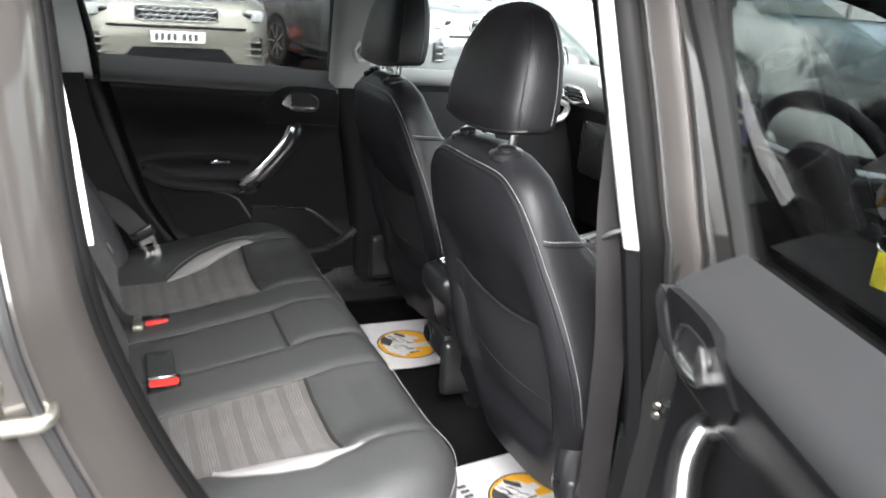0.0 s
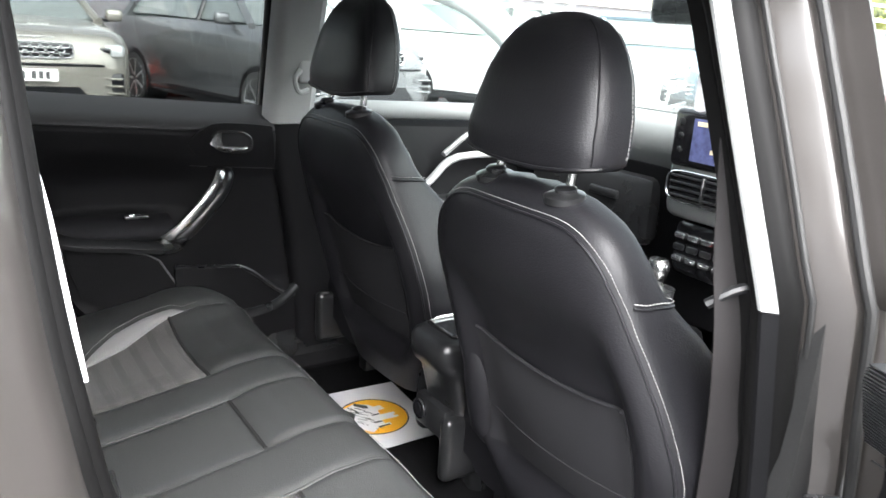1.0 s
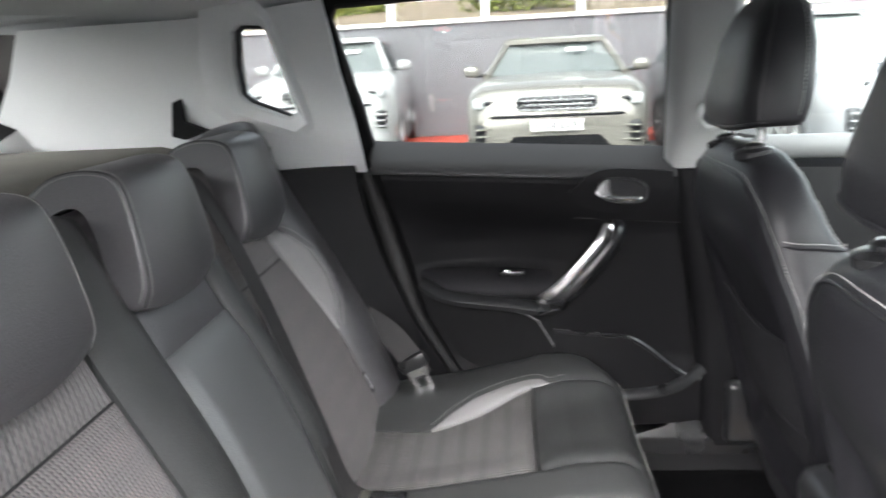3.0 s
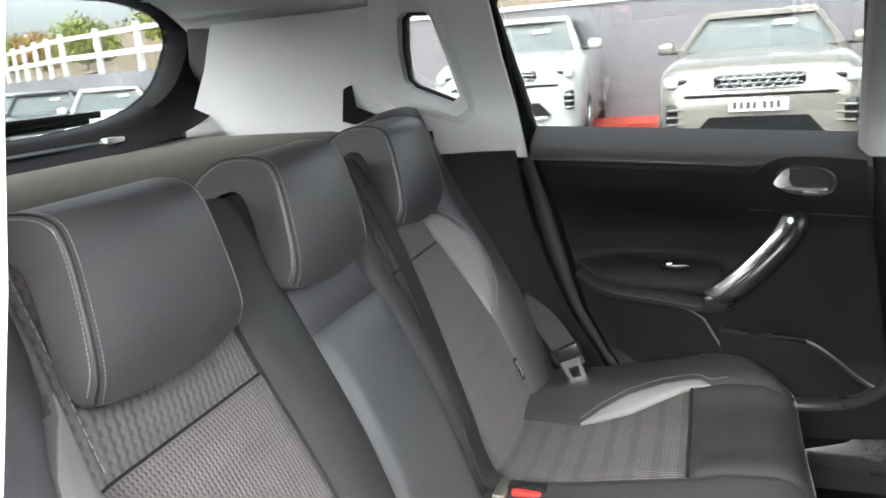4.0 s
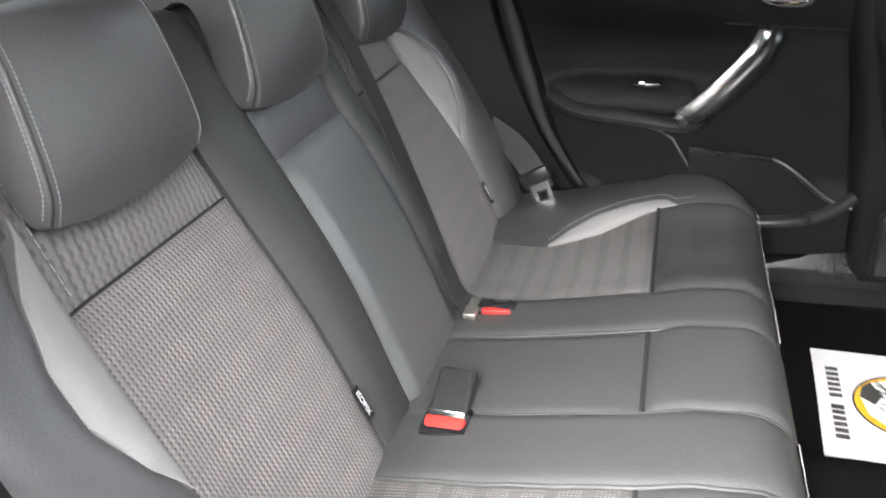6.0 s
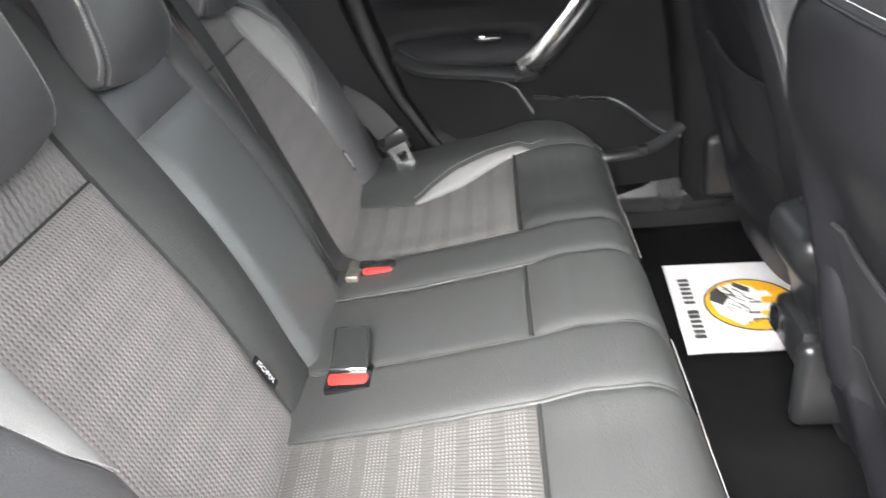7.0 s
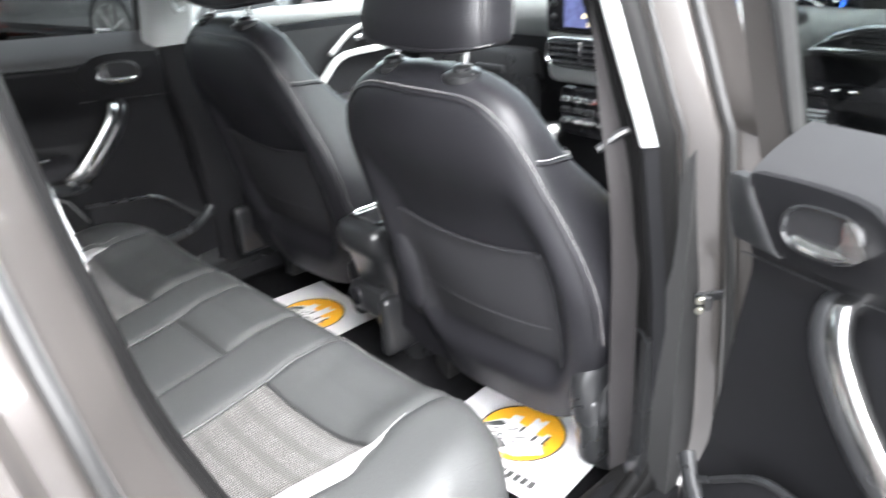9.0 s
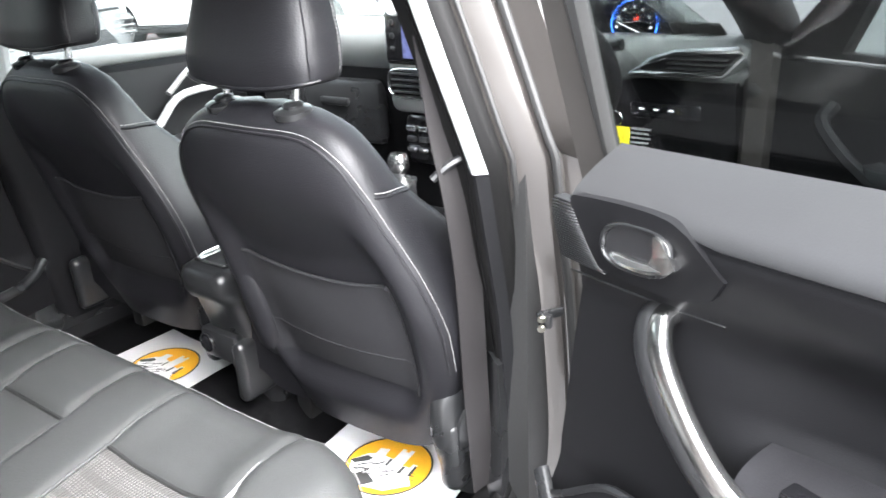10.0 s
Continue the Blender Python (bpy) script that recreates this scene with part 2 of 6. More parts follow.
def disc(c, r, normal, depth=0.004, seg=24, rim=0.15):
    """A low dome or knob."""
    nrm = Vector(normal).normalized()
    a = nrm.orthogonal().normalized()
    b = nrm.cross(a)
    rings = []
    for rr, h in ((1, 0), (1, 0.7), (1 - rim, 1), (0.02, 1)):
        rings.append([Vector(c) + nrm * depth * h + r * rr * (math.cos(t) * a + math.sin(t) * b) for t in (2 * math.pi * k / seg for k in range(seg))])
    return loft(rings)


def smooth01(a, b, x):
    t = min(1, max(0, (x - a) / (b - a)))
    return t * t * (3 - 2 * t)


def stitches(name, pts, parent, step=0.007, r=0.0007, lift=(0, 0, 0)):
    """A run of short thread stitches along pts, in one mesh."""
    p = [Vector(q) + Vector(lift) for q in pts]
    length = sum((b - a).length for a, b in zip(p, p[1:]))
    run, out, want = 0.0, [p[0]], step
    for a, b in zip(p, p[1:]):
        d = (b - a).length
        while d > 0 and run + d >= want:
            out.append(a + (b - a) * ((want - run) / d))
            want += step
        run += d
    verts, faces = [], []
    for a, b in zip(out, out[1:]):
        e = a + (b - a) * 0.72
        d = (e - a).normalized()
        s = d.orthogonal().normalized() * r
        u = d.cross(s)
        base = len(verts)
        verts += [a + s, a + u, a - s, a - u, e + s, e + u, e - s, e - u]
        faces += [(base, base + 1, base + 5, base + 4), (base + 1, base + 2, base + 6, base + 5), (base + 2, base + 3, base + 7, base + 6), (base + 3, base, base + 4, base + 7), (base + 3, base + 2, base + 1, base), (base + 4, base + 5, base + 6, base + 7)]
    me = bpy.data.meshes.new(name)
    me.from_pydata(verts, [], faces)
    me.materials.append(THREAD)
    ob = new(name, me)
    ob.parent = parent
    return tagged(ob, "pale contrast stitching", kind="stuff")

# ---- rear bench ----
XR = -0.31


def front_x(y):
    return 0.168 - 0.055 * max(0, (abs(y) - 0.47) / 0.13) ** 2


def cushion(s, yv):
    """A point of the bench cushion: s runs from the back to the front edge (1) and down; yv across."""
    a, y, dz = abs(yv), yv, 0.0
    if a > 0.56:
        th = min((a - 0.56) / 0.06, 2.2)
        y = math.copysign(0.56 + 0.06 * math.sin(min(th, math.pi / 2)), yv)
        dz = -0.06 * (1 - math.cos(min(th, math.pi / 2))) - 0.06 * max(0, th - math.pi / 2)
    xf = front_x(y)
    top = lerp_at(((0, 0.652), (0.3, 0.668), (0.55, 0.688), (0.66, 0.697), (0.76, 0.709), (0.88, 0.712)), min(s, 0.88))
    r = 0.12 * (xf - XR)
    if s <= 0.88:
        x, z = XR + (xf - XR) * s, top
    elif s <= 1:
        th = (s - 0.88) / 0.12 * math.pi / 2
        x, z = XR + (xf - XR) * 0.88 + r * math.sin(th), 0.712 - 0.060 * (1 - math.cos(th))
    else:
        x, z = xf - 0.04 * (s - 1), 0.652 - (s - 1) * 0.52
    flat = 1 - smooth01(0.8, 1.1, s)
    z += flat * (0.02 * smooth01(0.40, 0.50, a) - 0.010 * smooth01(0.2, 0.28, a) * (1 - smooth01(0.36, 0.46, a)))
    return Vector((x, y, z + dz))


def s_of(x, y=0.3):
    return (x - XR) / (front_x(y) - XR)


def padded(f, s0, s1, y0, y1, nu, nv, amp=0.007, edge=0.004, power=8, uv=False, depth=(0, 0, -0.03), ribs=0):
    """A stuffed panel on the surface f, between the seams s0..s1 and y0(s)..y1(s)."""

    def g(u, v):
        s = s0 + (s1 - s0) * u
        a, b = (y0(s) if callable(y0) else y0), (y1(s) if callable(y1) else y1)
        y = a + (b - a) * v
        p = f(s, y)
        e = 0.004
        nrm = (f(s + e, y) - f(s - e, y)).cross(f(s, y + e) - f(s, y - e))
        nrm = nrm.normalized() if nrm.length else Vector((0, 0, 1))
        if nrm.x + nrm.z < 0:
            nrm = -nrm
        h = (1 - abs(2 * u - 1) ** power) * (1 - abs(2 * v - 1) ** power)
        rib = 0.0015 * abs(math.sin(math.pi * ribs * v)) * (1 - abs(2 * u - 1) ** 12) if ribs else 0.0
        return p + nrm * (amp * h - edge + rib)

    return sheet(g, nu, nv, depth, uv)


bench = thing("rear_bench_seat", "black leather and ribbed cloth rear bench seat with pale grey patches", "car seat")
S0 = s_of(0.0)
SEAM = {-1: -0.210, 1: 0.190}
INNER = ((-0.31, 0.418), (-0.19, 0.396), (-0.10, 0.420), (-0.02, 0.460), (0.0, 0.466), (0.2, 0.467))
ARC = ((-0.31, 0.418), (-0.19, 0.396), (-0.16, 0.428), (-0.11, 0.462), (-0.05, 0.485), (-0.01, 0.491), (0.010, 0.489), (0.022, 0.474), (0.028, 0.467), (0.2, 0.467))


def x_of(s):
    return XR + (0.168 - XR) * min(s, 1.0)


for g in (-1, 1):
    fab_out = lambda s, g=g: g * lerp_at(INNER, x_of(s))
    arc_y = lambda x, g=g: lerp_at(ARC, x) + (0.006 * smooth01(-0.18, -0.12, x) * (1 - smooth01(-0.06, -0.01, x)) - 0.014 * smooth01(-0.06, -0.01, x) * (1 - smooth01(0.015, 0.028, x)) if g < 0 else 0.0)
    arc_out = lambda s, g=g: g * arc_y(x_of(s))
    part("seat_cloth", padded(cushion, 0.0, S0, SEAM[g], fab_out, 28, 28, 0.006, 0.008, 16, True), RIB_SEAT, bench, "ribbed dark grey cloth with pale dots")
    part("front_pad", padded(cushion, S0, 1.4, SEAM[g], g * 0.467, 60, 30, 0.008, 0.005, 18), LEATHER_G, bench)
    part("outer_bolster", padded(cushion, 0.0, 1.4, arc_out, g * 0.70, 48, 26, 0.006, 0.004, 10), LEATHER_G, bench)
    part("cloth_patch", padded(cushion, s_of(-0.188), s_of(0.028), fab_out, arc_out, 28, 8, 0.004, 0.003, 4), CLOTH_GREY, bench, "pale grey cloth patch")
    part("seam_band", padded(cushion, 0.0, 1.4, g * 0.088, SEAM[g], 48, 18, 0.0075, 0.005, 8), LEATHER_G, bench)
    line = []
    for k in range(61):
        s = s_of(-0.188) + (s_of(0.06) - s_of(-0.188)) * k / 60
        p = cushion(s, g * (arc_y(x_of(s)) + 0.006))
        line.append(p + Vector((0, 0, 0.0035)))
    stitches("stitching", line, bench, 0.0045, 0.0005)
    for yy, rad in ((abs(SEAM[g]) - 0.001, 0.0030), (0.089, 0.0026)):
        part("piping", tube([cushion(0.05 + 1.2 * k / 60, g * (yy + 0.0005 * math.sin(k * 0.7))) + Vector((0.0, 0, -0.0050)) for k in range(61)], rad, 10), LEATHER_G, bench)
    edge = [cushion(0.965, g * (0.10 + 0.5 * k / 80)) + Vector((0.004, 0, 0.004)) for k in range(81)]
    stitches("stitching", edge, bench, 0.006, 0.0006)
part("seat_pad", padded(cushion, 0.0, S0, -0.088, 0.088, 32, 24, 0.005, 0.008, 18), LEATHER_G, bench)
part("front_pad", padded(cushion, S0, 1.4, -0.088, 0.088, 60, 24, 0.008, 0.005, 18), LEATHER_G, bench)
part("cushion_base", rbox((-0.08, 0, 0.55), (0.42, 1.16, 0.16), 0.03), CLOTH, bench)

C0 = 0.025


def backrest(s, y):
    """A point of the bench's backrest: s is the height (m) above the cushion, rolling back at the top."""
    a = abs(y - C0)
    z0 = min(s, 0.515)
    out = 0.034 * smooth01(0.40, 0.50, a) * (1 - 0.3 * smooth01(0.33, 0.47, s)) - 0.03 * smooth01(0.54, 0.62, a)
    out += 0.014 * math.exp(-(((s - 0.18) / 0.16) ** 2))
    x, z = -0.30 - 0.41 * z0 + 0.91 * out, 0.65 + 0.91 * z0 + 0.41 * out
    if s > 0.515:
        th = min((s - 0.515) / 0.06, math.pi / 2)
        x -= 0.06 * math.sin(th) * 0.9 + max(0, s - 0.515 - 0.06 * math.pi / 2)
        z += 0.02 * math.sin(th) * math.cos(th) - 0.03 * (1 - math.cos(th))
    return Vector((x, y, z))


def tall(s, y):
    """The backrest where its pads rise beside the headrests."""
    k = smooth01(0.36, 0.52, s)
    a = abs(y - C0)
    h = 0.028 + 0.048 * smooth01(0.34, 0.45, a)
    return backrest(s, y) + Vector((-0.4 * h * k, 0, h * k))


B_IN = ((0.0, 0.445), (0.15, 0.442), (0.20, 0.436), (0.30, 0.425), (0.38, 0.415), (0.43, 0.405), (0.6, 0.39))
B_ARC = ((0.0, 0.445), (0.19, 0.438), (0.205, 0.446), (0.235, 0.466), (0.29, 0.484), (0.34, 0.480), (0.39, 0.455), (0.43, 0.412), (0.45, 0.403), (0.6, 0.39))
BACK = (-0.03, 0, -0.015)
INNER_Y = {-1: (lambda s: -0.068 + 0.022 * smooth01(0.0, 0.36, s), -0.155), 1: (lambda s: 0.140 + 0.015 * smooth01(0.0, 0.36, s), 0.212)}
for g in (-1, 1):
    b_in = lambda s, g=g: C0 + g * (lerp_at(B_IN, s) + (0.018 if g < 0 else 0))
    b_arc = lambda s, g=g: C0 + g * (lerp_at(B_ARC, s) + (0.018 if g < 0 else 0))
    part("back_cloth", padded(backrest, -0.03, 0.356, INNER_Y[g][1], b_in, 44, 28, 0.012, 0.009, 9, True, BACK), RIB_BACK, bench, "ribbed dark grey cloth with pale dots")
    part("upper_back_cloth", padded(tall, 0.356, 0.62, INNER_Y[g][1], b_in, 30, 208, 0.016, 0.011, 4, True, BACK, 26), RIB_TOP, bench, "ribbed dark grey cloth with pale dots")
    part("cloth_patch", padded(backrest, 0.19, 0.448, b_in, b_arc, 26, 8, 0.004, 0.003, 4, depth=BACK), CLOTH_GREY, bench, "pale grey cloth patch")
    part("outer_bolster", padded(tall, -0.03, 0.66, b_arc, C0 + g * 0.62, 44, 20, 0.009, 0.005, 10, depth=BACK), LEATHER_LIT, bench)
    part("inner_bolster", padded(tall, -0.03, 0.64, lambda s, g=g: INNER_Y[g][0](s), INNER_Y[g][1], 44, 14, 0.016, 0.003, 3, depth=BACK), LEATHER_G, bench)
    line = [backrest(0.19 + 0.258 * k / 60, C0 + g * (lerp_at(B_ARC, 0.19 + 0.258 * k / 60) + 0.006 + (0.018 if g < 0 else 0))) + Vector((0.004, 0, 0.002)) for k in range(61)]
    stitches("stitching", line, bench, 0.0045, 0.0005)
    dots = [tall(0.37 + 0.17 * k / 60, b_in(0.37 + 0.17 * k / 60) - g * 0.007) + Vector((0.004, 0, 0.002)) for k in range(61)]
    stitches("stitching", dots, bench, 0.011, 0.0005)
# Dark cords sunk in the seams paint the shade of the creases.
for g in (-1, 1):
    y_in, y_out = INNER_Y[g][1] + g * 0.002, C0 + g * (lerp_at(B_IN, 0.356) - 0.004 + (0.018 if g < 0 else 0))
    part("seam", tube([backrest(0.357, y_in + (y_out - y_in) * k / 24) + Vector((-0.0085, 0, -0.004)) for k in range(25)], 0.0018, 6), RUBBER, bench, "seam with crease shade as dark cord")
    part("seam", tube([cushion(S0, SEAM[g] + g * (0.002 + (0.465 - abs(SEAM[g])) * k / 24)) + Vector((-0.002, 0, -0.0065)) for k in range(25)], 0.0035, 6), RUBBER, bench, "seam with crease shade as dark cord")
part("seam", tube([cushion(S0, -0.086 + 0.172 * k / 16) + Vector((-0.002, 0, -0.0065)) for k in range(17)], 0.0035, 6), RUBBER, bench, "seam with crease shade as dark cord")
# Sky sheen on the armrest is put into its lighter leather tone.
part("armrest_panel", padded(backrest, -0.03, 0.355, INNER_Y[-1][0], INNER_Y[1][0], 30, 18, 0.012, 0.002, 14, depth=BACK), LEATHER_SHEEN, bench, "folded-up leather armrest panel with sheen in its grey")
part("upper_pad", padded(tall, 0.3545, 0.66, INNER_Y[-1][0], INNER_Y[1][0], 24, 16, 0.006, 0.006, 8, depth=BACK), LEATHER_LIT, bench)
part("backrest_shell", sheet(lambda u, v: Vector((-0.36 - 0.22 * v - 0.02, C0 - 0.57 + 1.14 * u, 0.62 + 0.47 * v)), 12, 12, (-0.05, 0, 0)), CLOTH, bench)

HEAD = ((-0.449, 1.046), (-0.441, 1.072), (-0.448, 1.125), (-0.461, 1.178), (-0.477, 1.198), (-0.512, 1.203), (-0.548, 1.195), (-0.578, 1.172), (-0.580, 1.159), (-0.562, 1.153), (-0.535, 1.164), (-0.512, 1.158), (-0.497, 1.128), (-0.484, 1.08), (-0.467, 1.044))


def rear_headrest(y, w):
    ob = thing("rear_headrest", "black leather saddle headrest with pale stitched edge on rear bench", "headrest", group="rear headrests")
    prof = curve([(x, 0, z) for x, z in HEAD] + [(HEAD[0][0], 0, HEAD[0][1])], 61)[:-1]
    mid = Vector((-0.50, 0, 1.15))
    def ring(v, sh):
        return [Vector((mid.x + (p.x - mid.x) * sh + 0.010 * (1 - v * v) * (1 if p.x > -0.5 else 0), y + 0.5 * w * v * (1 - 0.16 * min(1, max(0, (p.z - 1.06) / 0.14))), mid.z + (p.z - mid.z) * sh - 0.012 * (1 - v * v) * smooth01(1.1, 1.04, p.z))) for p in prof]

    half = [(1.0, 0.86), (1.0, 0.935), (0.995, 0.962), (0.975, 0.984), (0.945, 0.996), (0.90, 1.0), (0.75, 1.0), (0.55, 1.0), (0.3, 1.0)]
    part("pad", loft([ring(-v, sh) for v, sh in half] + [ring(0, 1.0)] + [ring(v, sh) for v, sh in half[::-1]]), LEATHER_LIT, ob)
    for g in (-1, 1):
        front = [q + Vector((0.0008, 0, 0.0006)) for q in ring(g * 0.925, 1.0)[:34]]
        side = [q + Vector((0, g * 0.0006, 0)) for q in ring(g * 1.0, 0.925)[:34]]
        stitches("stitching", front, ob, 0.0042, 0.0005)
        stitches("stitching", side, ob, 0.0042, 0.0005)
        part("welt_seam", tube(ring(g * 0.972, 0.987)[:34], 0.0013, 6), RUBBER, ob)
    return ob


for yy, ww in ((-0.285, 0.215), (0.033, 0.205), (0.378, 0.205)):
    rear_headrest(yy, ww)

# buckles and rear belts


BUCKLE = mat("semi-gloss black plastic", (0.016, 0.016, 0.017), 0.25, var=0.1, grain=300, bump=0.04)
near_buckle = thing("seat_belt_buckle", "black seat belt buckle with red button standing up from bench", "seat belt", (-0.234, -0.116, 0.648))
lean = Matrix.Rotation(radians(22), 3, "X")
part("casing", rbox((0.0, 0.003, 0.001), (0.061, 0.052, 0.038), 0.006, 2), GLOSS, near_buckle)
part("back_flap", rbox((-0.002, 0.045, 0.022), (0.050, 0.075, 0.022), 0.006, 3, lean), mat("satin grey-black plastic", (0.018, 0.019, 0.019), 0.22, var=0.12, grain=300, bump=0.03), near_buckle)
for k in range(2):
    part("flap_rib", rbox(Vector((-0.002, 0.045, 0.022)) + lean @ Vector((0, -0.033 + 0.0035 * k, 0.0112)), (0.040, 0.0014, 0.0012), 0.0004, 1, lean), MATS["satin grey-black plastic"], near_buckle)
part("flap_edge", rbox((-0.002, 0.012, 0.022), (0.048, 0.003, 0.004), 0.001, 1), CHROME, near_buckle)
part("casing_lip", rbox((0.0, -0.0225, 0.010), (0.056, 0.003, 0.003), 0.001, 1), CHROME, near_buckle)
part("release_button", rbox((0.0, -0.006, 0.012), (0.052, 0.024, 0.022), 0.005, 2, lean), RED, near_buckle, "red release button")
# Dark block standing in for the shaded well round the buckle.
part("recess_shade", rbox((0.012, 0.02, -0.017), (0.098, 0.11, 0.03), 0.014), RUBBER, near_buckle)
far_buckle = thing("seat_belt_buckle", "black seat belt buckle with red button sunk into bench", "seat belt", (-0.230, 0.147, 0.660))
part("casing", rbox((0.0, 0.012, 0.0), (0.060, 0.03, 0.022), 0.006), PLASTIC_S, far_buckle)
part("release_button", rbox((0.002, 0.0, 0.005), (0.045, 0.013, 0.010), 0.003), RED, far_buckle, "red release button")
# This well's shade is a dark block too.
part("recess_shade", rbox((0.006, 0.008, -0.014), (0.095, 0.055, 0.026), 0.012), RUBBER, far_buckle)

belt = thing("rear_centre_belt", "black webbing centre seat belt hanging down rear backrest", "seat belt")
pts = curve([(-0.57, 0.245, 1.150), (-0.515, 0.243, 1.152), (-0.470, 0.238, 1.085), (-0.412, 0.224, 0.96), (-0.345, 0.196, 0.80), (-0.298, 0.168, 0.69), (-0.272, 0.155, 0.668)], 40)
part("webbing", strap(pts, (0, 0.046, 0)), WEB, belt)
part("anchor_tongue", rbox((-0.266, 0.150, 0.664), (0.020, 0.052, 0.012), 0.003), STEEL, belt, "steel tongue")
outer = thing("rear_side_belt", "black webbing seat belt with tongue beside rear bench", "seat belt")
pts = curve([(-0.42, 0.585, 0.88), (-0.35, 0.580, 0.825), (-0.285, 0.565, 0.785), (-0.245, 0.545, 0.745), (-0.218, 0.525, 0.705)], 30)
part("webbing", strap(pts, (0.045, 0, 0.02)), WEB, outer)
tg = Matrix.Rotation(radians(-28), 3, "Y")
part("tongue_grip", rbox((-0.232, 0.522, 0.735), (0.060, 0.016, 0.028), 0.006, 2, tg), PLASTIC_S, outer)
part("tongue", plate([(-0.018, 0), (0.018, 0), (0.015, -0.045), (-0.015, -0.045)], [[(-0.009, -0.014), (0.009, -0.014), (0.008, -0.034), (-0.008, -0.034)]], lambda a, b: (-0.225 + a + 0.4 * b * -1, 0.515, 0.725 + b + a * 0.4), (0, 0.003, 0)), CHROME, outer, "bright steel tongue")

# isofix tags
def small_text(body, size, m, material, name="tag_lettering", parent=None):
    c = bpy.data.curves.new(name, "FONT")
    c.body, c.size, c.extrude, c.align_x, c.align_y = body, size, 0.0003, "CENTER", "CENTER"
    ob = new(name, c)
    dg = bpy.context.evaluated_depsgraph_get()
    me = bpy.data.meshes.new_from_object(ob.evaluated_get(dg))
    bpy.data.objects.remove(ob)
    me.materials.clear()
    me.materials.append(material)
    t = new(name, me)
    t.matrix_basis = m
    t.parent = parent
    return t


for y in (-0.172, 0.452):
    tag = thing("fabric_tag", "small black woven tag with white lettering on backrest", "label")
    p = backrest(0.075, y) + Vector((0.009, 0, 0.004))
    m = Matrix.Translation(p) @ pose(0, 0, 0, 66, 0, 90) @ pose(0, 0, 0, 0, 0, -90)
    bm = rbox((0, 0, -0.0008), (0.044, 0.014, 0.0014), 0.0004, 1)
    bmesh.ops.transform(bm, matrix=m, verts=bm.verts)
    part("label_strip", bm, PLASTIC, tag)
    small_text("ISOFIX", 0.011, m, PAPER, "tag_lettering", tag)

# ---- front seats ----


def front_seat(cx, cy, cz, name_label, pads=(), side=-1):
    """A front seat seen from behind; (cx, cy, cz) shifts it from the driver's place."""
    seat = thing("front_bucket_seat", name_label, "car seat", (cx, cy, cz), group="front seats")
    HALF = ((0.58, 0.140), (0.63, 0.165), (0.68, 0.192), (0.72, 0.212), (0.76, 0.222), (0.84, 0.228), (0.92, 0.222), (0.98, 0.213), (1.03, 0.202), (1.07, 0.186), (1.10, 0.165), (1.12, 0.140), (1.135, 0.105), (1.142, 0.075), (1.147, 0.03))
    REAR = ((0.58, 0.338), (0.70, 0.305), (0.85, 0.265), (1.0, 0.234), (1.06, 0.226), (1.10, 0.227), (1.13, 0.238), (1.142, 0.250), (1.148, 0.262))
    DEEP = ((0.58, 0.10), (0.75, 0.135), (0.95, 0.13), (1.06, 0.112), (1.11, 0.090), (1.135, 0.065), (1.148, 0.03))

    def mid(z):
        return -0.333 - 0.050 * smooth01(1.06, 0.82, z)

    def ring_pt(z, t, lift=0.0):
        """A point of the backrest's skin: t is 0 at the middle of the rear face, 90 degrees at the outer side."""
        w, xr, d = lerp_at(HALF, z) + lift, lerp_at(REAR, z) - lift, lerp_at(DEEP, z) + 2 * lift
        c, s = math.cos(t), math.sin(t)
        yy = w * math.copysign(abs(s) ** 0.55, s)
        xx = xr + d * 0.5 - d * 0.5 * math.copysign(abs(c) ** 0.6, c)
        v = abs(yy) / w
        if c < 0:
            xx += 0.05 * smooth01(0.55, 0.95, v) * smooth01(0.62, 0.75, z) * (1 - smooth01(0.95, 1.06, z)) - 0.02 * (1 - v) * smooth01(0.6, 0.8, z)
        else:
            xx += 0.032 * (1 - smooth01(0.60, 0.84, v)) * smooth01(0.64, 0.70, z) * (1 - smooth01(0.90, 1.04, z))
            xx -= 0.006 * (1 - v * v)
        return Vector((xx, mid(z) - yy, z))

    levels = [0.58 + 0.40 * k / 24 for k in range(25)] + [0.995, 1.01, 1.025, 1.04, 1.055, 1.07, 1.082, 1.094, 1.105, 1.115, 1.124, 1.131, 1.137, 1.142, 1.1475]
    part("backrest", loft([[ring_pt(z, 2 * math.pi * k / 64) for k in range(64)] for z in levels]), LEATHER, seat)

    def rear_face(y, z):
        w = lerp_at(HALF, z)
        s = min(1, abs(y) / w) ** (1 / 0.55)
        return ring_pt(z, math.asin(s) if s < 1 else math.pi / 2).x

    # rear panel of dark cloth with a map pocket, its hem sagging a little
    def pocket(u, v):
        y = -0.150 + 0.30 * v
        top = 0.895 - 0.014 * math.sin(math.pi * v)
        z = 0.70 + (top - 0.70) * u
        puff = 0.010 * math.sin(math.pi * min(1, u * 1.1)) * math.sin(math.pi * v) + 0.004
        return Vector((rear_face(y, z) - puff, mid(z) + y, z))

    part("map_pocket", sheet(pocket, 14, 18, (0.008, 0, 0)), CLOTH, seat, "dark cloth map pocket")
    part("pocket_hem", tube([pocket(1, k / 24) + Vector((-0.001, 0, 0.001)) for k in range(25)], 0.0032, 8), CLOTH, seat)
    part("pocket_seam", tube([pocket(0.32, k / 24) + Vector((0, 0, 0)) for k in range(25)], 0.0016, 6), CLOTH, seat)
